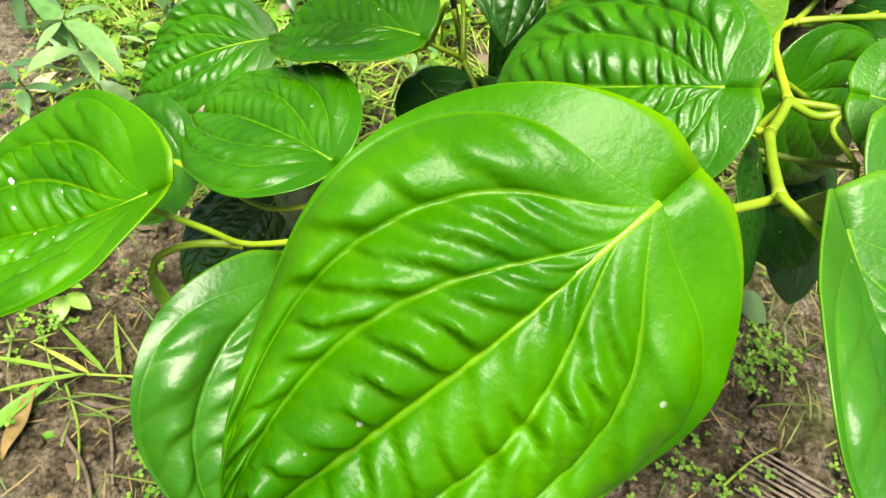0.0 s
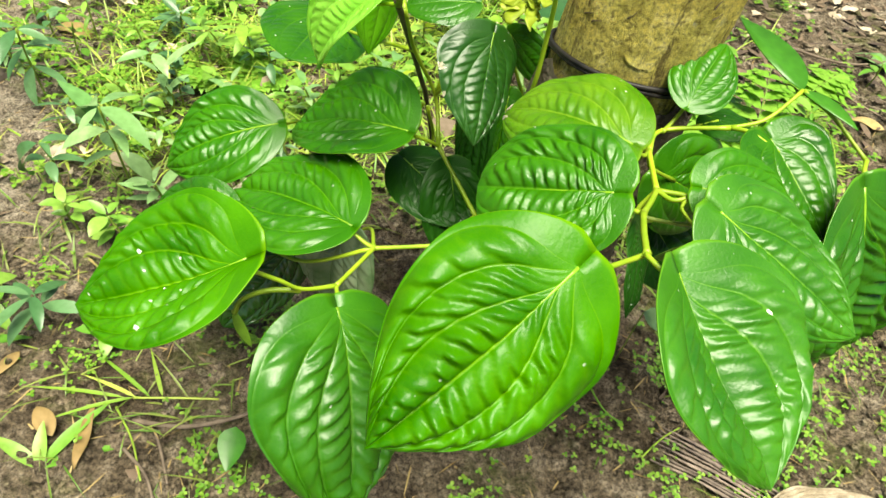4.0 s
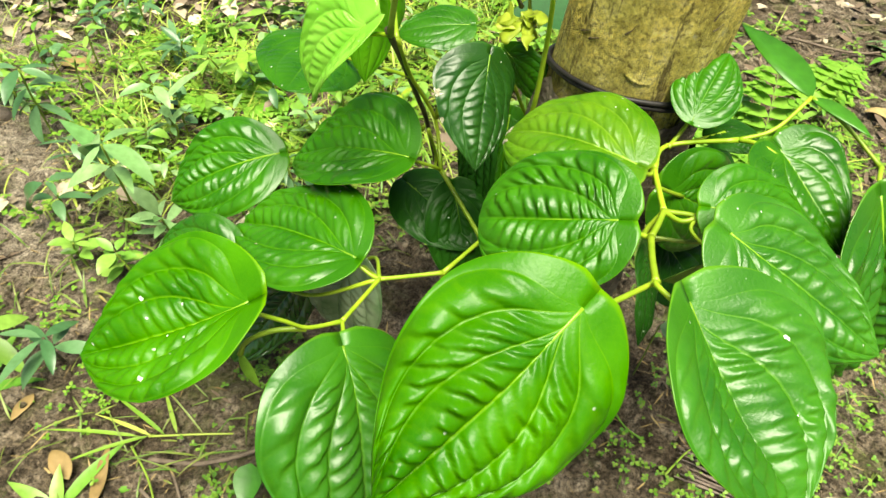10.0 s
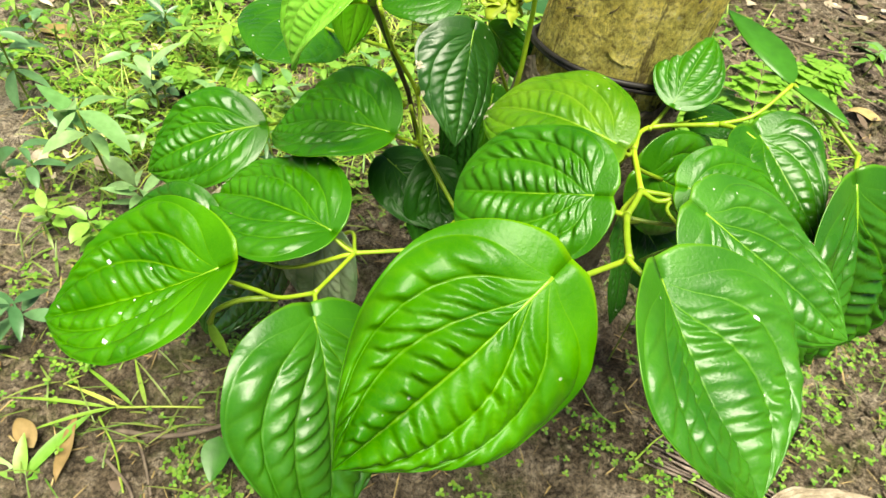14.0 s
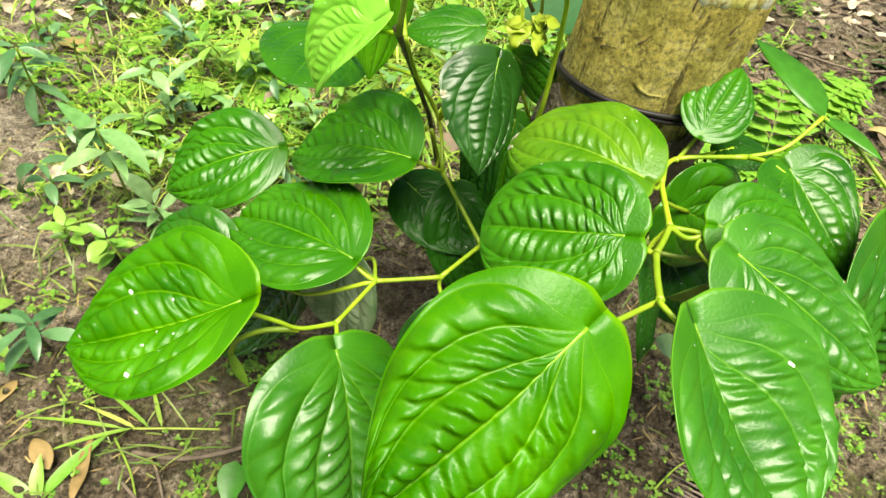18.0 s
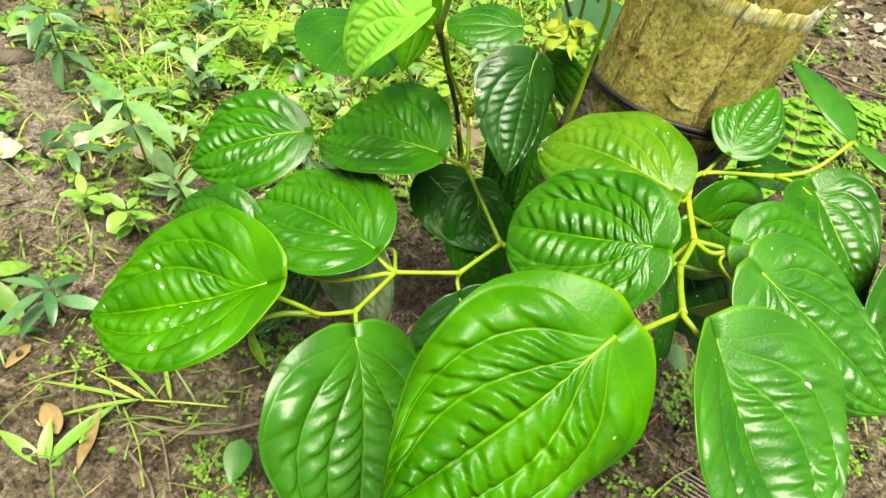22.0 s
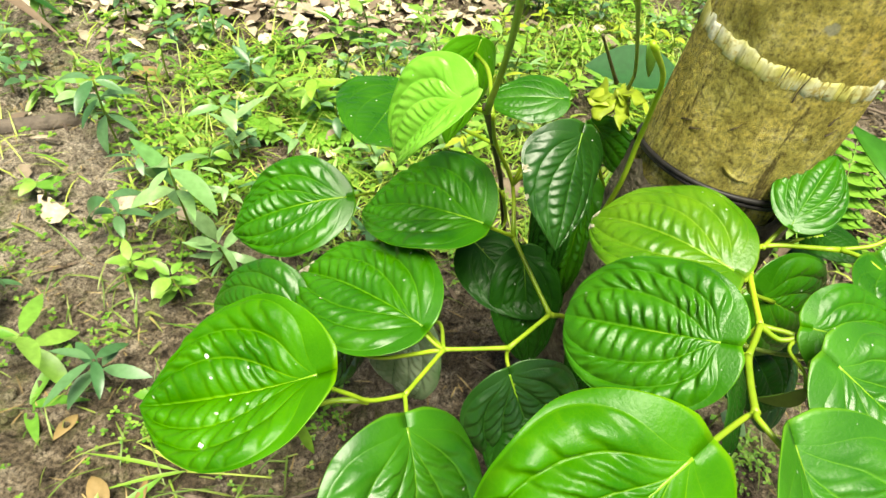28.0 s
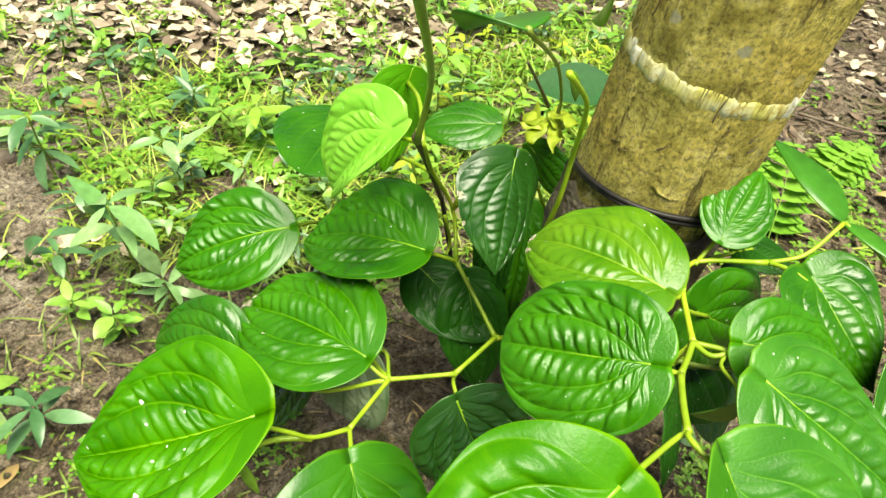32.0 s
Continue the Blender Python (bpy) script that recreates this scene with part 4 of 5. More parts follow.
def fern(foot, fronds, label, seed):
    """A fern: arching fronds, each a midrib with toothed leaflets on both sides."""
    rnd = random.Random(seed)
    ob = thing("fern", foot, label, "fern", "ferns")
    for way, length, arch in fronds:
        way = Vector(way).normalized()
        pts, d, p = [], way.copy(), Vector(foot)
        for i in range(9):
            pts.append(p.copy())
            p += d * length / 8
            d = (d - Vector((0, 0, arch / 8))).normalized()
        rib = child(tube("frond", pts, (0.0012, 0.0004), FERN, 5, 18), ob)
        line = spline(pts, 30)
        for i in range(3, 29, 3):
            f = i / 29
            d = (line[min(i + 1, 29)] - line[i - 1]).normalized()
            side = d.cross(Vector((0, 0, 1))).normalized()
            size = length * 0.4 * math.sin(math.pi * min(1, 0.15 + 0.85 * f)) ** 0.8 + 0.003
            for sg in (-1, 1):
                lead = side * sg + d * 0.45 + Vector((0, 0, rnd.uniform(-0.15, 0.25)))
                size *= rnd.uniform(0.85, 1.12)
                teeth = [blade_geometry(line[i], lead, size, size * 0.5, 0.6, segs=6, full=0.3)]
                tip = lead.normalized()
                for q, k in ((0.22, 0.34), (0.42, 0.30), (0.62, 0.22)):
                    for turn in (-1, 1):
                        way = tip + tip.cross(Vector((0, 0, 1))) * turn * 0.95
                        teeth.append(blade_geometry(line[i] + tip * size * q - Vector((0, 0, 0.1 * size * q)), way, size * k, size * 0.17, 0.3, segs=3, full=0.3))
                v, w = joined(teeth)
                child(new("leaflet", mesh_of("leaflet", v, w, FERN)), rib)
    return ob


def on_ground(x, y, up=0.0):
    return Vector((x, y, ground_height(x, y) + up))


# ---- weeds where they grow ----
def place_weeds():
    g = on_ground
    herb("herb", g(-0.325, 0.66), (-0.3204, 0.6216, 0.165), 3, 4, 0.075, 0.024, HERB_PALE, "tall pale green weed with lance-shaped leaves", 11, 0.25, 0.9)
    herb("herb", g(-0.322, 0.86), (-0.322, 0.822, 0.115), 2, 3, 0.062, 0.022, HERB_PALE, "pale green weed among the grass", 12, 0.5, 0.6)
    herb("herb", g(-0.515, 0.87), (-0.5115, 0.8465, 0.12), 3, 4, 0.062, 0.020, HERB_DARK, "dark blue-green glossy weed", 13, 0.1, 1.0)
    herb("herb", g(-0.372, 0.585), (-0.3699, 0.5693, 0.055), 2, 4, 0.033, 0.017, HERB_LIGHT, "small bright green seedling with paired leaves", 14, 0.4, 0.5)
    herb("herb", g(-0.31, 0.56), (-0.3119, 0.5473, 0.062), 4, 4, 0.030, 0.015, HERB_LIGHT, "small bright green seedling with tiers of leaves", 15, 0.3, 0.5)
    herb("herb", g(-0.356, 0.44), (-0.3531, 0.424, 0.06), 2, 4, 0.065, 0.021, HERB_DARK, "dark green weed with narrow wet leaves", 16, 0.1, 0.7, 0.0016, STEM_DARK)
    herb("herb", g(-0.283, 0.414), (-0.2813, 0.4083, 0.03), 2, 4, 0.026, 0.015, HERB_LIGHT, "small light green seedling on the soil", 17, 0.3, 0.5)
    herb("herb", g(-0.445, 0.46), (-0.4406, 0.4445, 0.06), 2, 3, 0.070, 0.022, HERB_LIGHT, "bright green weed with long leaves", 18, 0.3, 0.6)
    herb("herb", g(-0.22, 0.97), (-0.2197, 0.9458, 0.1), 3, 4, 0.050, 0.018, HERB_YOUNG, "pale green weed in the sun", 19, 0.3, 0.7)
    herb("herb", g(-0.275, 0.98), (-0.275, 0.9534, 0.08), 2, 4, 0.045, 0.016, HERB_LIGHT, "light green weed in the grass", 20, 0.3, 0.7)
    herb("herb", g(-0.34, 1.05), (-0.3397, 1.03, 0.06), 2, 4, 0.045, 0.016, HERB_DARK, "dark green weed before the dry leaves", 21, 0.3, 0.7)
    herb("herb", g(-0.221, 1.21), (-0.2211, 1.2101, 0.05), 2, 4, 0.045, 0.02, HERB_LIGHT, "light green weed before the dry leaves", 22, 0.5, 0.5)
    herb("herb", g(-0.178, 1.22), (-0.1777, 1.2057, 0.1), 3, 3, 0.045, 0.024, HERB_LIGHT, "bright yellow-green seedling before the dry leaves", 23, 0.6, 0.4)
    herb("herb", g(-0.56, 0.72), (-0.56, 0.72, 0.03), 2, 4, 0.028, 0.015, HERB_LIGHT, "small seedling on bare soil", 24, 0.4, 0.5)
    herb("herb", g(-0.43, 0.77), (-0.43, 0.76, 0.06), 2, 4, 0.05, 0.018, HERB_DARK, "dark green weed on bare soil", 25, 0.3, 0.8)
    herb("herb", g(-0.27, 0.62), (-0.27, 0.60, 0.07), 3, 4, 0.05, 0.013, HERB_PALE, "pale green narrow-leaved weed", 26, 0.4, 0.8)
    herb("herb", g(-0.42, 0.66), (-0.415, 0.64, 0.09), 2, 3, 0.06, 0.02, HERB_DARK, "dull green weed with hanging leaves", 27, 0.1, 1.2)
    herb("herb", g(-0.53, 0.54), (-0.53, 0.53, 0.05), 2, 4, 0.045, 0.018, HERB_DARK, "dark green weed on bare soil", 28, 0.3, 0.8)
    herb("herb", g(0.62, 1.10), (0.62, 1.09, 0.06), 2, 4, 0.05, 0.014, HERB_LIGHT, "light green weed behind the trunk", 29, 0.5, 0.6)
    herb("herb", g(0.95, 1.10), (0.95, 1.09, 0.05), 2, 3, 0.05, 0.014, HERB_LIGHT, "thin light green weed on dark litter", 30, 0.5, 0.6)
    herb("herb", g(0.74, 0.93), (0.74, 0.92, 0.04), 2, 4, 0.04, 0.014, HERB_LIGHT, "light green weed on dark litter", 31, 0.5, 0.6)
    herb("herb", g(0.36, 0.72), (0.36, 0.70, 0.12), 3, 4, 0.06, 0.02, HERB_DARK, "grey-green weed behind the trunk", 32, 0.4, 0.7)
    herb("herb", g(0.52, 0.50), (0.52, 0.49, 0.03), 2, 4, 0.025, 0.012, HERB_LIGHT, "small seedling on bare soil", 33, 0.4, 0.5)
    rnd = random.Random(77)
    for k in range(190):
        x, y = rnd.uniform(-0.8, 0.62), rnd.uniform(0.66, 1.3)
        if (x < -0.42 and y < 0.85) or (x > 0.2 and y < 0.75):
            continue
        if k >= 130:
            x = rnd.uniform(-0.15, 0.5)
        if x > 0.05:
            y += 0.25
        h = rnd.uniform(0.03, 0.09)
        herb("herb", g(x, y), (x + rnd.uniform(-0.01, 0.01), y - 0.01, h), rnd.choice((3, 4, 5)), 2, rnd.uniform(0.018, 0.05), rnd.uniform(0.008, 0.018), rnd.choice((HERB_LIGHT, HERB_LIGHT, HERB_PALE, HERB_DARK) if k < 130 else (HERB_YOUNG, HERB_YOUNG, HERB_LIGHT, SPROUT)), "small weed in the grass behind the vine", 100 + k, 0.4, 0.7)
    for x, y, ways in ((-0.305, 0.262, (((0.55, 0.75, 0.45), 0.085), ((0.85, 0.35, 0.2), 0.075), ((-0.1, 0.9, 0.9), 0.045), ((-0.8, 0.4, 0.5), 0.06))), (-0.43, 0.40, (((0.9, 0.1, 0.5), 0.07), ((0.5, -0.7, 0.4), 0.06), ((0.2, 0.8, 0.5), 0.08)))):
        clump = thing("broad_grass", g(x, y), "broad-bladed green grass plant on the soil", "grass", "weeds on the soil")
        for way, length in ways:
            v, f = blade_geometry(g(x, y, -0.002), way, length, 0.0135, 0.55, segs=9, full=0.4)
            child(new("blade", mesh_of("blade", v, f, HERB_LIGHT)), clump)
    runner = thing("grass_runner", g(-0.18, 0.338), "creeping light green grass runner on the soil", "grass", "weeds on the soil")
    child(tube("runner", [g(-0.15, 0.34, 0.006), g(-0.19, 0.338, 0.01), g(-0.235, 0.336, 0.012)], (0.0012, 0.0012), GRASS, 6), runner)
    for a, length in ((2.5, 0.10), (3.05, 0.11), (3.5, 0.09), (2.0, 0.07), (2.75, 0.07)):
        v, f = blade_geometry(g(-0.225 + 0.02 * math.cos(a * 3), 0.337, 0.012), (math.cos(a), math.sin(a), 0.18), length, 0.0045, 0.35, segs=8, full=0.3)
        child(new("blade", mesh_of("blade", v, f, GRASS)), runner)
    rnd = random.Random(55)
    for k in range(34):
        a, x, y = rnd.uniform(0, 6.28), rnd.uniform(-0.32, -0.13), rnd.uniform(0.30, 0.385)
        v, f = blade_geometry(g(x, y, 0.002), (math.cos(a), 0.6 * math.sin(a), rnd.uniform(0.1, 0.7)), rnd.uniform(0.03, 0.085), rnd.uniform(0.0012, 0.0026), rnd.uniform(0.3, 1.1), segs=7, full=0.25)
        child(new("blade", mesh_of("blade", v, f, GRASS_DULL)), runner)
    lone = thing("seedling", g(-0.121, 0.258), "green spotted single leaf standing on the soil", "weed", "weeds on the soil")
    child(tube("stem", [g(-0.118, 0.272, -0.004), (-0.118, 0.280, 0.03), (-0.1177, 0.2818, 0.05)], (0.0011, 0.0008), STEM_GREEN, 6), lone)
    v, f = blade_geometry((-0.1170, 0.2830, 0.052), (-0.10, -0.75, -0.55), 0.042, 0.027, -0.2, segs=9, full=0.35)
    child(new("leaf", mesh_of("leaf", v, f, BLADE_FLAT)), lone)
    z = thing("seedling", g(0.31, 0.40), "small grey-green leaf under the vine", "weed", "weeds on the soil")
    v, f = blade_geometry((0.302, 0.41, 0.1), (0.8, -0.5, -0.2), 0.034, 0.03, 0.3, segs=8, full=0.4)
    child(tube("stem", [g(0.30, 0.415, -0.004), (0.302, 0.41, 0.1)], (0.0011, 0.0008), STEM_GREEN, 6), z)
    child(new("leaf", mesh_of("leaf", v, f, HERB_PALE)), z)
    fern(g(0.60, 0.82), (((-0.45, 0.75, 0.75), 0.20, 0.9), ((0.15, 0.5, 0.9), 0.17, 0.8), ((-0.75, 0.15, 0.6), 0.14, 0.9)), "bright green fern behind the trunk", 5)
    fern(g(0.74, 0.98), (((0.7, 0.5, 0.5), 0.17, 0.7),), "light green fern on dark litter", 6)
    fern(g(-0.25, 0.93), (((0.9, -0.2, 0.6), 0.12, 0.7), ((0.4, 0.7, 0.6), 0.11, 0.7), ((-0.6, -0.3, 0.6), 0.09, 0.7)), "small yellow-green fern in the grass", 7)


place_weeds()


# ---- grass, clover and litter ----
def thick_of(x, y):
    """How closely the soil is grown over: dense behind the vine on one side, bare paths, sparse in front."""
    back = max(0.0, min(1.0, (y - 0.45) * 4)) * max(0.0, min(1.0, ((1.28 if x < 0.05 else 1.7) - y) * 5)) * max(0.0, min(1.0, (0.62 - x) * 5))
    path = math.exp(-((x + 0.54 + 0.25 * (y - 0.6)) / 0.18) ** 4) * 0.96
    bare = math.exp(-(((x - 0.09) / 0.29) ** 4 + ((y - 0.45) / 0.25) ** 4))
    patch = (0.55 + 0.9 * noise.noise(Vector((x * 6, y * 6, 2)))) * (1 - bare)
    front = 0.12 + (0.3 if x > 0.36 and y < 0.5 else 0.0) + 0.2 * max(0, noise.noise(Vector((x * 9, y * 9, 7))))
    return max(front, back * (1 - path)) * max(0.0, patch)


def scatter(count, seed, box, weight):
    rnd = random.Random(seed)
    out = []
    tries = 0
    while len(out) < count and tries < count * 40:
        tries += 1
        x, y = rnd.uniform(box[0], box[1]), rnd.uniform(box[2], box[3])
        if rnd.random() < weight(x, y):
            out.append((x, y, rnd))
    return out


def build_grass():
    blades, near = [], []
    for x, y, rnd in scatter(10500, 21, (-0.95, 0.8, 0.15, 1.75), lambda x, y: thick_of(x, y) ** 1.2):
        a = rnd.uniform(0, 6.28)
        length = rnd.uniform(0.02, 0.075) * (1.25 if y > 0.5 else 0.8)
        (blades if y > 0.7 else near).append(blade_geometry(on_ground(x, y, -0.003), (math.cos(a), math.sin(a), rnd.uniform(0.4, 2.2)), length, rnd.uniform(0.0014, 0.005) * (1.0 if y > 0.5 else 0.5), rnd.uniform(0.4, 1.6), segs=4, full=0.2))
    v, f = joined(blades)
    tagged(new("grass", mesh_of("grass", v, f, GRASS)), "thin yellow-green grass on damp soil", "grass", kind="stuff")
    v, f = joined(near)
    tagged(new("grass", mesh_of("grass", v, f, GRASS_DULL)), "sparse dull green grass on bare soil", "grass", kind="stuff")


def build_clover():
    blades = []
    dark = lambda x, y: min(1.0, 0.12 * (math.hypot(x - 0.07, y - 0.45) > 0.17) + (1.3 if y < 0.62 else 0.7) * thick_of(x, y)) * max(0.0, 0.2 + 2.2 * noise.noise(Vector((x * 11, y * 11, 31))))
    tufts = lambda x, y: 0.9 * max(0.0, 2.4 * noise.noise(Vector((x * 13, y * 13, 3))) - 0.15) * (math.hypot(x - 0.09, y - 0.42) > 0.16)
    for x, y, rnd in scatter(8500, 22, (-0.95, 0.95, 0.14, 1.75), dark) + scatter(1300, 27, (-0.17, 0.75, 0.12, 0.5), tufts):
        h = rnd.uniform(0.002, 0.02)
        at = on_ground(x, y, h)
        size = rnd.uniform(0.0015, 0.0058) * (1.9 if y > 0.62 else 1.0)
        h *= 1.6 if y > 0.62 else 1.0
        at.z += 0.4 * h if y > 0.62 else 0.0
        a = rnd.uniform(0, 6.28)
        for k in range(rnd.choice((3, 3, 4))):
            b = a + 2.094 * k + rnd.uniform(-0.2, 0.2)
            blades.append(blade_geometry(at, (math.cos(b), math.sin(b), rnd.uniform(-0.1, 0.4)), size, size * 0.8, 0.2, segs=3, full=0.6, tip=1.6))
        blades.append(blade_geometry(on_ground(x, y, -0.002), (0.02, 0.02, 1), h + 0.002, 0.0008, 0.0, up=Vector((0, 1, 0)), segs=1))
    v, f = joined(blades)
    tagged(new("clover", mesh_of("clover", v, f, CLOVER)), "tiny clover-like leaves and moss over the soil", "weed", kind="stuff")


def build_litter():
    blades = []
    far = lambda x, y: max(0.1 * (x < 0.15 and x > -0.9) * (0.5 + noise.noise(Vector((x * 5, y * 5, 12)))), min(1.0, (y - 1.12 - 0.1 * noise.noise(Vector((x * 4, 0, 0)))) * 5)) * (0.12 + 0.88 / (1 + math.exp((x - 0.15) / 0.07))) * max(0.0, min(1.0, 2.5 * (2.1 - math.hypot(x + 0.1, y - 1.0) + 0.5 * noise.noise(Vector((x * 2, y * 2, 5))))))
    for x, y, rnd in scatter(10200, 23, (-2.0, 1.9, 0.66, 3.2), far):
        a = rnd.uniform(0, 6.28)
        s = 0.012 + 0.045 * rnd.random() ** 1.8
        bv, bf = blade_geometry(on_ground(x, y, rnd.uniform(0.001, 0.02)), (math.cos(a), math.sin(a), rnd.uniform(-0.2, 0.35)), s, s * rnd.uniform(0.2, 0.85), rnd.uniform(-0.6, 0.9), segs=4, cup=rnd.uniform(-0.5, 0.6), full=rnd.uniform(0.3, 0.6), tip=rnd.uniform(0.8, 3.0))
        blades.append(([q + Vector((rnd.gauss(0, 0.07), rnd.gauss(0, 0.07), rnd.gauss(0, 0.05))) * s for q in bv], bf))
    v, f = joined(blades)
    tagged(new("leaf_litter", mesh_of("leaf_litter", v, f, DRY)), "pale dry fallen leaves and chips", "litter", kind="stuff")
    blades = []
    side = lambda x, y: max(0.0, min(1.0, (x - 0.35) * 3)) * max(0.0, min(1.0, (y - 0.4) * 3)) * 0.9 + 0.05
    for x, y, rnd in scatter(2600, 24, (-0.7, 1.7, 0.2, 2.4), side):
        a = rnd.uniform(0, 6.28)
        s = rnd.uniform(0.012, 0.05)
        blades.append(blade_geometry(on_ground(x, y, rnd.uniform(0.0, 0.008)), (math.cos(a), math.sin(a), rnd.uniform(-0.1, 0.25)), s, s * rnd.uniform(0.08, 0.4), rnd.uniform(-0.4, 0.6), segs=3, cup=rnd.uniform(-0.4, 0.5)))
    v, f = joined(blades)
    tagged(new("rotting_litter", mesh_of("rotting_litter", v, f, DRY_DARK)), "dark rotting leaf bits and roots", "litter", kind="stuff")
    blades = []
    for x, y, rnd in scatter(2400, 26, (-0.8, 0.9, 0.12, 1.2), lambda x, y: 0.5):
        a = rnd.uniform(0, 6.28)
        blades.append(blade_geometry(on_ground(x, y, rnd.uniform(0.001, 0.006)), (math.cos(a), math.sin(a), rnd.uniform(-0.05, 0.15)), rnd.uniform(0.008, 0.035), rnd.uniform(0.0006, 0.002), rnd.uniform(-0.3, 0.4), segs=4, full=0.1, tip=3))
    v, f = joined(blades)
    tagged(new("straw_bits", mesh_of("straw_bits", v, f, DRY_PALE)), "bits of straw and rootlets on the soil", "litter", kind="stuff")
    clods, faces = [], []
    ico = [(math.cos(a) * math.cos(b), math.sin(a) * math.cos(b), math.sin(b)) for b in (-0.6, 0.6) for a in (0, 1.256, 2.513, 3.77, 5.026)] + [(0, 0, 1)]
    tri = [(i, (i + 1) % 5, 5 + (i + 1) % 5, 5 + i) for i in range(5)] + [(5 + i, 5 + (i + 1) % 5, 10) for i in range(5)]
    for x, y, rnd in scatter(17000, 25, (-0.75, 1.1, 0.1, 1.3), lambda x, y: 0.7 - 0.45 * min(1, thick_of(x, y))):
        s = 0.0009 + 0.0085 * rnd.random() ** 5
        c = on_ground(x, y, s * 0.2)
        k = len(clods)
        clods += [c + Vector(q) * s * rnd.uniform(0.6, 1.25) for q in ico]
        faces += [tuple(i + k for i in t) for t in tri]
    tagged(new("soil_crumbs", mesh_of("soil_crumbs", clods, faces, SOIL, False)), "loose crumbs and clods of damp soil", "soil", kind="stuff")


build_grass()
build_clover()
build_litter()


# ---- dry leaves, twigs and other litter that can be picked up ----
def dry_leaf(place, turn, length, width, material, label, seed):
    rnd = random.Random(seed)
    v, f = blade_geometry((0, 0, 0), (0, 1, 0.08), length, width, rnd.uniform(0.1, 0.3), segs=9, cup=rnd.uniform(0.2, 0.5))
    v = [q + Vector((0, 0, 0.006 * noise.noise(q * 40 + Vector((seed, 0, 0))))) for q in v]
    ob = new("dry_leaf", mesh_of("dry_leaf", v, f, material))
    ob.matrix_basis = pose(*place, 0, 0, turn)
    thick = ob.modifiers.new("blade", "SOLIDIFY")
    thick.thickness = 0.0006
    return tagged(ob, label, "leaf", "dry fallen leaves")


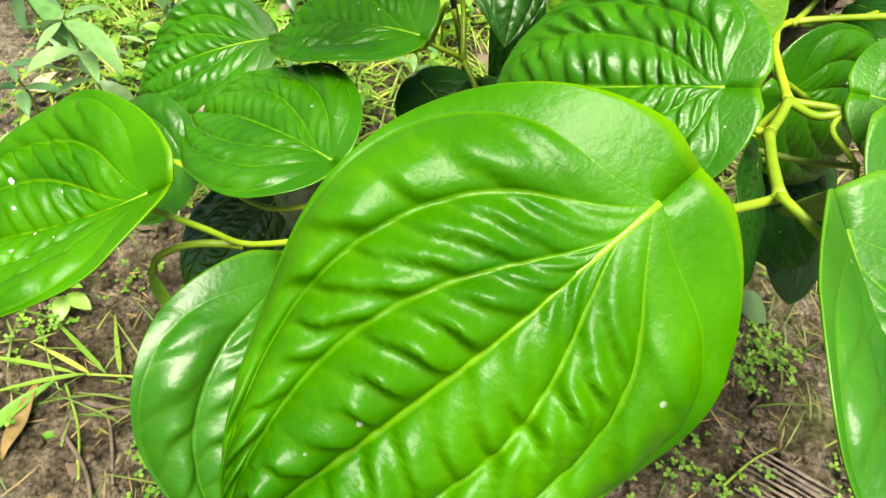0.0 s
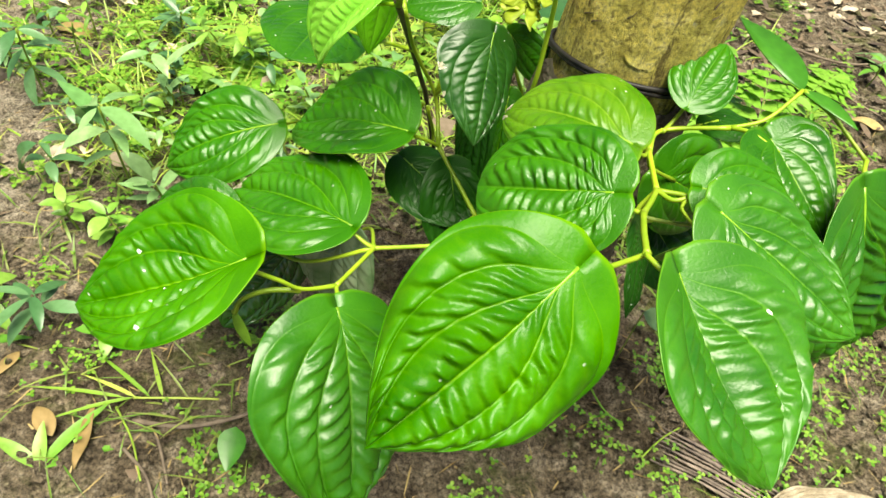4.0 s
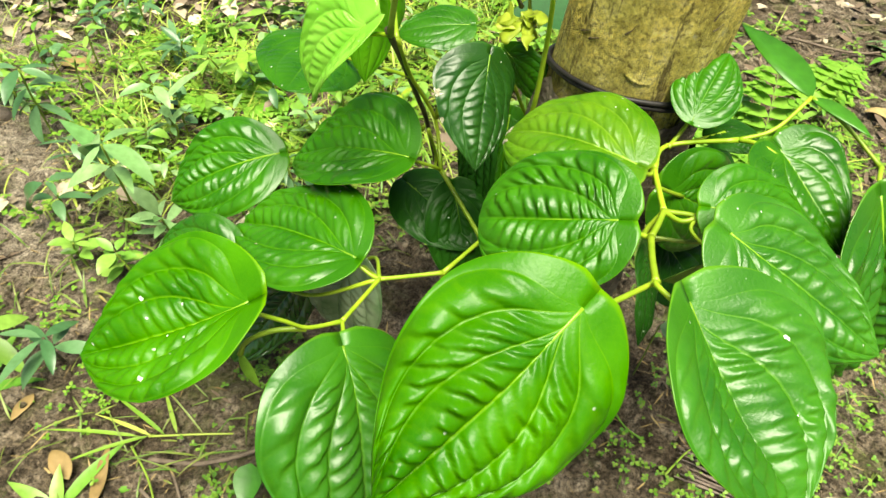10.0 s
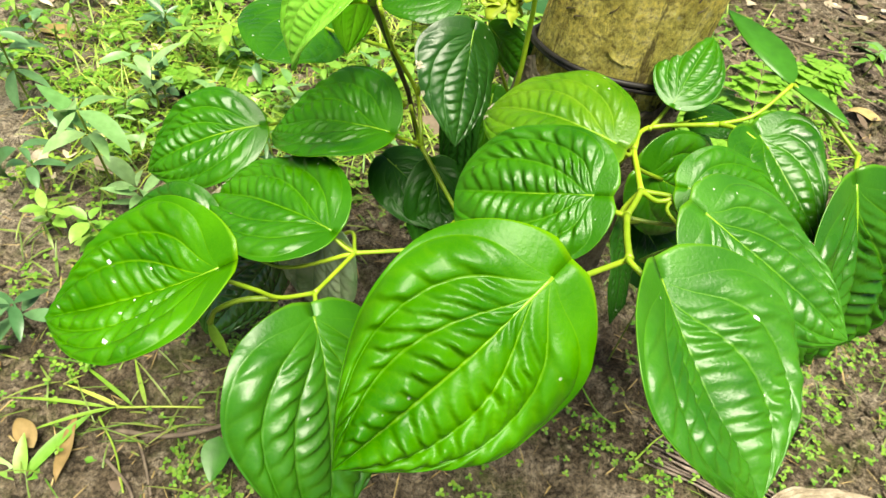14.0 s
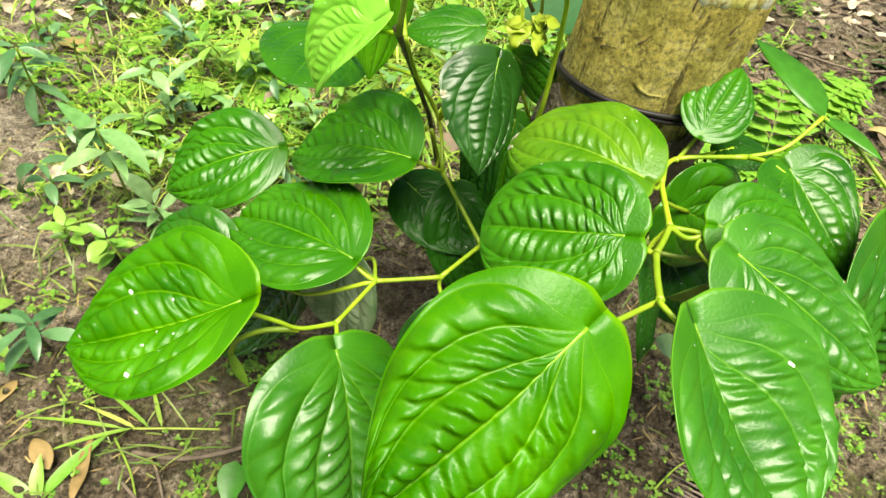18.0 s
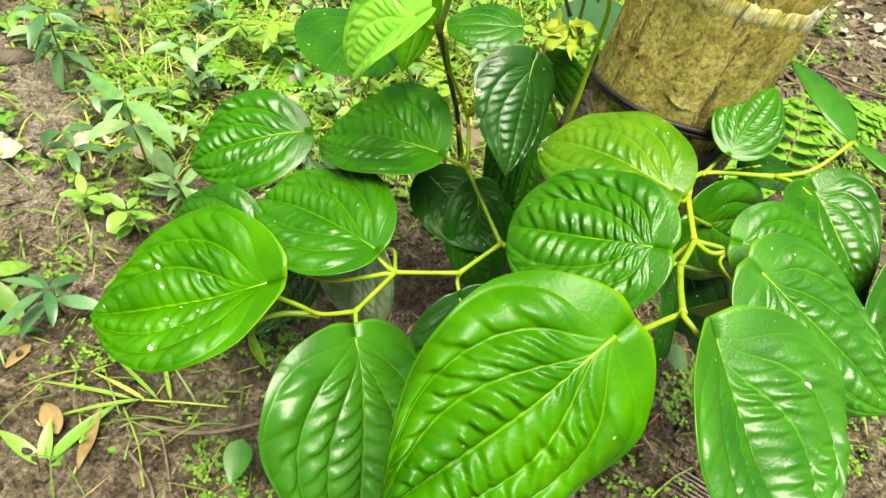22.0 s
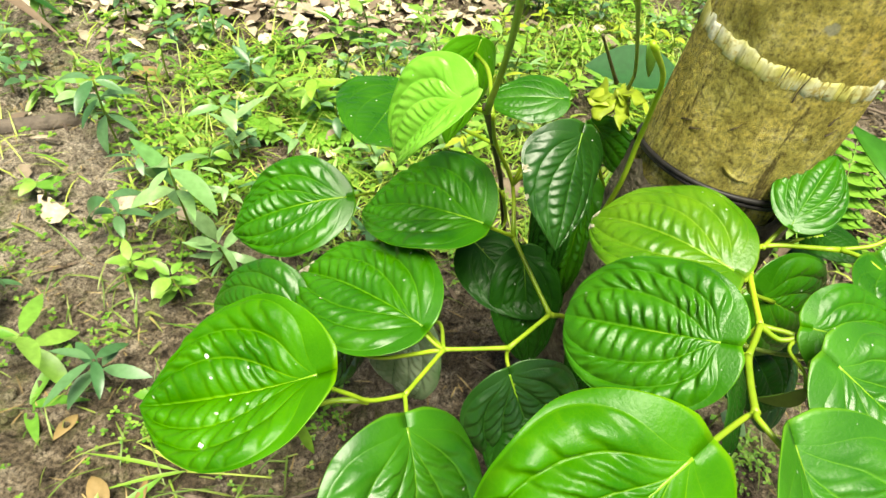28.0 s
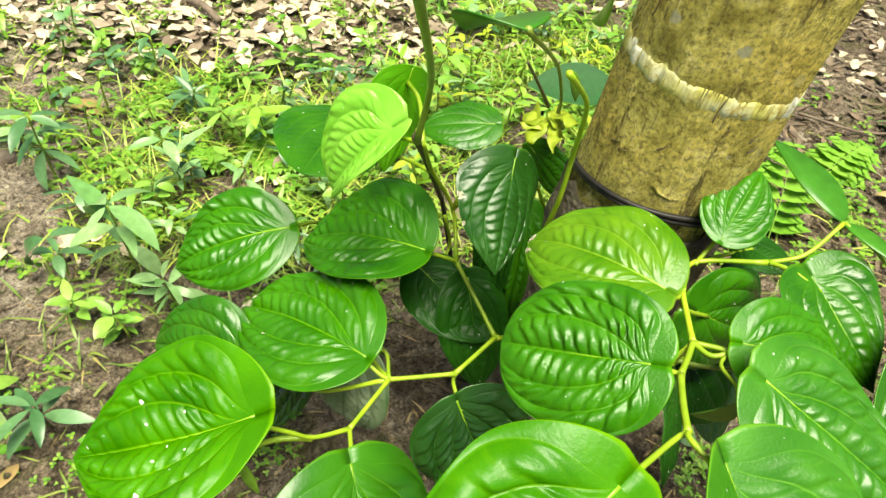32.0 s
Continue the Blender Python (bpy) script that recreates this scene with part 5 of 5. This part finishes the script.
def place_litter():
    g = on_ground
    dry_leaf(g(-0.50, 1.04, 0.004), 70, 0.075, 0.036, DRY_PALE, "pale curled dry leaf on the soil", 1)
    dry_leaf(g(-0.56, 0.98, 0.004), 20, 0.045, 0.03, DRY_PALE, "pale broken dry leaf on the soil", 2)
    dry_leaf(g(-0.59, 1.03, 0.004), 140, 0.05, 0.03, DRY_PALE, "tan dry leaf by the weeds", 3)
    dry_leaf(g(-0.41, 0.93, 0.004), 200, 0.04, 0.026, DRY_PALE, "tan dry leaf in the grass", 4)
    dry_leaf(g(0.84, 0.95, 0.006), 250, 0.06, 0.03, DRY_PALE, "yellowish fallen leaf on dark litter", 5)
    dry_leaf(g(1.02, 1.14, 0.006), 30, 0.09, 0.05, HERB_PALE, "pale green fallen leaf on dark litter", 6)
    dry_leaf(g(-0.268, 0.255, 0.004), 3, 0.075, 0.012, DRY_PALE, "narrow straw-coloured dry leaf on the soil", 7)
    dry_leaf(g(-0.30, 0.29, 0.011), 40, 0.04, 0.02, DRY_PALE, "tan crumpled dry leaf on the soil", 8)
    dry_leaf(g(-0.37, 0.39, 0.004), 160, 0.035, 0.016, DRY_PALE, "tan dry leaf chip on the soil", 9)
    for k, (pts, r, label) in enumerate((
            ([g(-0.2329, 0.3165, 0.004), g(-0.1825, 0.3074, 0.008), g(-0.1389, 0.3119, 0.01), g(-0.10, 0.325, 0.012)], (0.003, 0.0022), "curved brown dead stalk on the soil"),
            ([g(-0.2521, 0.3284, 0.006), g(-0.225, 0.29, 0.006), g(-0.2029, 0.2443, 0.006)], (0.0012, 0.001), "thin pale straw on the soil"),
            ([g(-0.2085, 0.306, 0.006), g(-0.195, 0.28, 0.008), g(-0.1798, 0.2454, 0.006)], (0.0018, 0.0012), "thin grey twig on the soil"),
            ([g(-0.23, 0.28, 0.006), g(-0.20, 0.25, 0.006), g(-0.18, 0.21, 0.006)], (0.002, 0.0014), "grey twig on the soil"),
            ([g(-0.4532, 1.447, 0.03), g(-0.41, 1.40, 0.03), g(-0.373, 1.3572, 0.025)], (0.009, 0.007), "dark stick on the dry leaves"),
            ([g(0.80, 1.20, 0.01), g(0.95, 1.16, 0.012), g(1.15, 1.22, 0.01)], (0.003, 0.0015), "thin brown root on dark litter"),
            ([g(0.86, 1.02, 0.01), g(0.93, 0.93, 0.012), g(1.02, 0.87, 0.01)], (0.002, 0.001), "thin pale stem on dark litter"),
            ([g(0.29, 0.33, 0.006), g(0.27, 0.35, 0.008), g(0.25, 0.40, 0.006)], (0.0014, 0.001), "thin straw under the vine"),
            ([g(0.30, 0.285, 0.006), g(0.33, 0.31, 0.01), g(0.355, 0.325, 0.012)], (0.0013, 0.0009), "pale dry grass stem on the soil"))):
        ob = tube("twig", pts, r, TWIG if k not in (1, 7, 8) else GRASS, 7, 24, knob=0.1)
        tagged(ob, label, "twig", "twigs")
    strip = thing("fibre_bundle", g(0.37, 0.275), "greyish brown dry banana fibre strips on the soil", "fibre")
    rnd = random.Random(41)
    for k in range(13):
        o = Vector((0.0023 * k - 0.012, 0.0031 * k - 0.017, 0.003 + 0.0025 * (k % 3)))
        a = on_ground(0.325, 0.306) + o + Vector((0.105, -0.071, 0)) * rnd.uniform(-0.06, 0.12)
        b = on_ground(0.43, 0.235) + o * 0.8 + Vector((0.105, -0.071, 0)) * rnd.uniform(-0.2, 0.1)
        bow = Vector((rnd.uniform(-0.002, 0.002), rnd.uniform(-0.002, 0.002), rnd.uniform(0.001, 0.006)))
        line = spline([a, a.lerp(b, 0.5) + bow, b], 16)
        side = (b - a).normalized().cross(Vector((0, 0, 1)))
        verts, faces, wide = [], [], rnd.uniform(0.0014, 0.0032)
        for i, c in enumerate(line):
            w = wide * (0.75 + 0.25 * math.sin(i * 0.7 + k)) * min(1.0, 0.35 + 0.2 * min(i, 15 - i))
            for q, up in ((-1, 0), (-0.4, 0.0012), (0.4, 0.0012), (1, 0), (0.4, -0.001), (-0.4, -0.001)):
                verts.append(c + side * w * q + Vector((0, 0, up + 0.001 * noise.noise(c * 120))))
        for i in range(15):
            for j in range(6):
                faces.append((i * 6 + j, i * 6 + (j + 1) % 6, i * 6 + 6 + (j + 1) % 6, i * 6 + 6 + j))
        child(new("strip", mesh_of("strip", verts, faces, FIBRE)), strip)
    for k, pts in enumerate(([g(0.399, 0.215, 0.006), g(0.445, 0.24, 0.014), g(0.50, 0.243, 0.014), g(0.62, 0.215, 0.008)],)):
        line = spline(pts, 60)
        verts, faces = [], []
        for i, c in enumerate(line):
            d = (line[min(i + 1, 59)] - line[max(i - 1, 0)]).normalized()
            side = d.cross(Vector((0, 0, 1))).normalized()
            w = 0.008 * (0.35 + 0.65 * math.sin(3.14 * i / 59) ** 0.6) * (1 + 0.35 * noise.noise(c * 30))
            for q in range(13):
                f = q / 6 - 1
                crease = 0.0022 * math.cos(q * 2.1 + 2 * noise.noise(c * 25)) + 0.005 * noise.noise(Vector((c.x * 60, c.y * 60, f * 1.5)))
                verts.append(c + side * w * (f + 0.25 * noise.noise(c * 45 + Vector((0, 0, 5)))) + Vector((0, 0, crease + 0.004 * (1 - f * f))))
        for i in range(59):
            for j in range(12):
                faces.append((i * 13 + j, i * 13 + j + 1, i * 13 + 14 + j, i * 13 + 13 + j))
        ob = new("dry_leaf", mesh_of("dry_leaf", verts, faces, STRAW))
        ob.modifiers.new("blade", "SOLIDIFY").thickness = 0.0008
        tagged(ob, "long pale crinkled dry banana leaf strip", "leaf", "dry fallen leaves")
    root = tube("surface_root", [g(-0.85, 0.80, -0.01), g(-0.62, 0.885, 0.004), g(-0.50, 0.97, 0.0), g(-0.40, 1.10, -0.012)], (0.017, 0.008), LOG, 12, 60)
    tagged(root, "dark weathered root lying half in the soil", "root")
    frond = thing("palm_frond", g(-0.80, 1.12), "dark green drooping palm frond strips", "frond")
    for k in range(4):
        v, f = blade_geometry((-0.84, 1.12 + 0.02 * k, 0.12), (0.9, -0.35 + 0.2 * k, -0.1 - 0.05 * k), 0.2 - 0.02 * k, 0.02, 0.4, segs=9, full=0.4)
        child(new("strip", mesh_of("strip", v, f, BLADE_DARK if k else DRY_DARK)), frond)
    child(tube("stalk", [g(-0.90, 1.13, -0.01), (-0.88, 1.13, 0.09), (-0.84, 1.13, 0.12)], (0.006, 0.004), STEM_DARK, 8), frond)


place_litter()


# ---- last leaves of the vine ----
def blade_leaf(owner, root, tip, width, material, label="", droop=0.3, up=(0, 0, 1), cup=0.25, full=0.4, name="leaf"):
    """A plainer leaf from root to tip, for buds and small leaves."""
    root, tip = Vector(root), Vector(tip)
    v, f = blade_geometry(root, tip - root + Vector((0, 0, 0.25 * droop * (tip - root).length)), (tip - root).length, width, droop, up=Vector(up), segs=12, cup=cup, full=full)
    ob = child(new(name, mesh_of(name, v, f, material)), owner)
    thick = ob.modifiers.new("blade", "SOLIDIFY")
    thick.thickness = 0.0007
    if label:
        ob["label"] = label
    return ob


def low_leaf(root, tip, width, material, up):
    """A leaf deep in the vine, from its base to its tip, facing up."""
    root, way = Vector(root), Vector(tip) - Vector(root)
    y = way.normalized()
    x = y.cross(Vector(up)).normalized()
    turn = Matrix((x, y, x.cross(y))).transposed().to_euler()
    betel_leaf(vine, root, [math.degrees(q) for q in turn], material, "leaf low in the vine, shade put into its dark green", seed=int(width * 7000 + root.x * 900), L=way.length, W=0.72 * width / way.length, lb=0.09, kx=0.4, ky=0.4, fold=0.08, bend=0.03, b=0.8, e=0.95)


def last_leaves():
    blade_leaf(vine, (0.3252, 0.3909, 0.40), (0.297, 0.472, 0.418), 0.034, BLADE_FLAT, "folded plain green leaf", 0.15, (0.25, -0.6, 0.7))
    blade_leaf(vine, (0.3252, 0.3909, 0.40), (0.352, 0.348, 0.40), 0.016, BLADE_FLAT, "narrow folded young leaf", 0.2, (0.3, -0.5, 0.7))
    blade_leaf(vine, (-0.094, 0.268, 0.252), (-0.084, 0.260, 0.216), 0.008, HERB_YOUNG, "young leaf bud hanging from its stalk", 0.1, (0, -1, 0.2), 0.6, name="bud")
    blade_leaf(vine, (0.2179, 0.2587, 0.362), (0.198, 0.262, 0.335), 0.02, HERB_LIGHT, "young folded leaf under its stalk", 0.2, (0.3, -0.8, 0.3), 0.5, name="bud")
    blade_leaf(shoot, (0.0407, 0.2352, 0.6), (0.024, 0.278, 0.584), 0.034, BLADE_FLAT, "glossy green leaf at the shoot's top", 0.4, (0.2, -0.3, 0.9))
    blade_leaf(shoot, (0.074, 0.262, 0.61), (0.0975, 0.328, 0.556), 0.018, HERB_YOUNG, "light green leaf hanging by the trunk", 0.2, (0.1, -0.9, 0.5))
    blade_leaf(shoot, (0.1123, 0.4331, 0.48), (0.128, 0.447, 0.445), 0.008, HERB_LIGHT, "tiny unfolding leaf", 0.2, (0.3, -0.8, 0.3), 0.5, name="bud")
    # Some leaves are added to fill gaps and block light; dark colour carries shade.
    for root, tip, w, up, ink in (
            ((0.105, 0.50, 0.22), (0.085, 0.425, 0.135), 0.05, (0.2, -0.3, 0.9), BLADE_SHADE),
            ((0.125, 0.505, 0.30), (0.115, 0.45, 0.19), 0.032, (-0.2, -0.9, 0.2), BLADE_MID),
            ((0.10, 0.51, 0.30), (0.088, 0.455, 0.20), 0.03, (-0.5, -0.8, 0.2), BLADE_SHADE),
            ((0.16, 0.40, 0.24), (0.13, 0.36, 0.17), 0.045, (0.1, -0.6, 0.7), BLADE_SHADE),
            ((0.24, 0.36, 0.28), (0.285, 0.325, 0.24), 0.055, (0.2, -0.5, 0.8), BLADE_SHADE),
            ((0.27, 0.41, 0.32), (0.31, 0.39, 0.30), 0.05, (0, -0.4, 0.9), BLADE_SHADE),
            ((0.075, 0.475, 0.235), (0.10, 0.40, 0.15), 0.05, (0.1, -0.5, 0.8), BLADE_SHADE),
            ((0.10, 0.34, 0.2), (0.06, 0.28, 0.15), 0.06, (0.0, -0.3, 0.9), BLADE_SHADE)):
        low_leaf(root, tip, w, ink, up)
    rnd = random.Random(12)
    for k in range(11):
        a = 0.4 + 0.62 * k + rnd.uniform(-0.25, 0.25)
        root = Vector((0.124 + rnd.uniform(-0.006, 0.006), 0.503 + rnd.uniform(-0.006, 0.006), 0.394 + rnd.uniform(-0.006, 0.008)))
        tip = root + Vector((math.cos(a), math.sin(a), rnd.uniform(-0.6, 0.25))) * rnd.uniform(0.016, 0.032)
        rag = blade_leaf(shoot, root, tip, rnd.uniform(0.012, 0.022), SPROUT, "ragged yellow-green young leaf", rnd.uniform(0.2, 1.1), (rnd.uniform(-0.4, 0.4), rnd.uniform(-0.7, 0.1), 0.8), rnd.uniform(-0.2, 0.5), rnd.uniform(0.35, 0.6))
        for q in rag.data.vertices:
            q.co += 0.005 * noise.noise_vector(q.co * 110 + Vector((k, 0, 0)))
    broad = thing("seedling", on_ground(0.33, 0.93), "broad green leaf of a seedling behind the shoot", "weed", "weeds on the soil")
    child(tube("stem", [on_ground(0.33, 0.93, -0.01), (0.33, 0.92, 0.1), (0.325, 0.915, 0.19)], (0.002, 0.0016), STEM_GREEN, 6), broad)
    v, f = blade_geometry((0.325, 0.915, 0.19), (-1, -0.05, 0.15), 0.14, 0.075, 0.3, up=Vector((0, -0.4, 0.9)), segs=12)
    child(new("leaf", mesh_of("leaf", v, f, HERB_BROAD)), broad)


last_leaves()
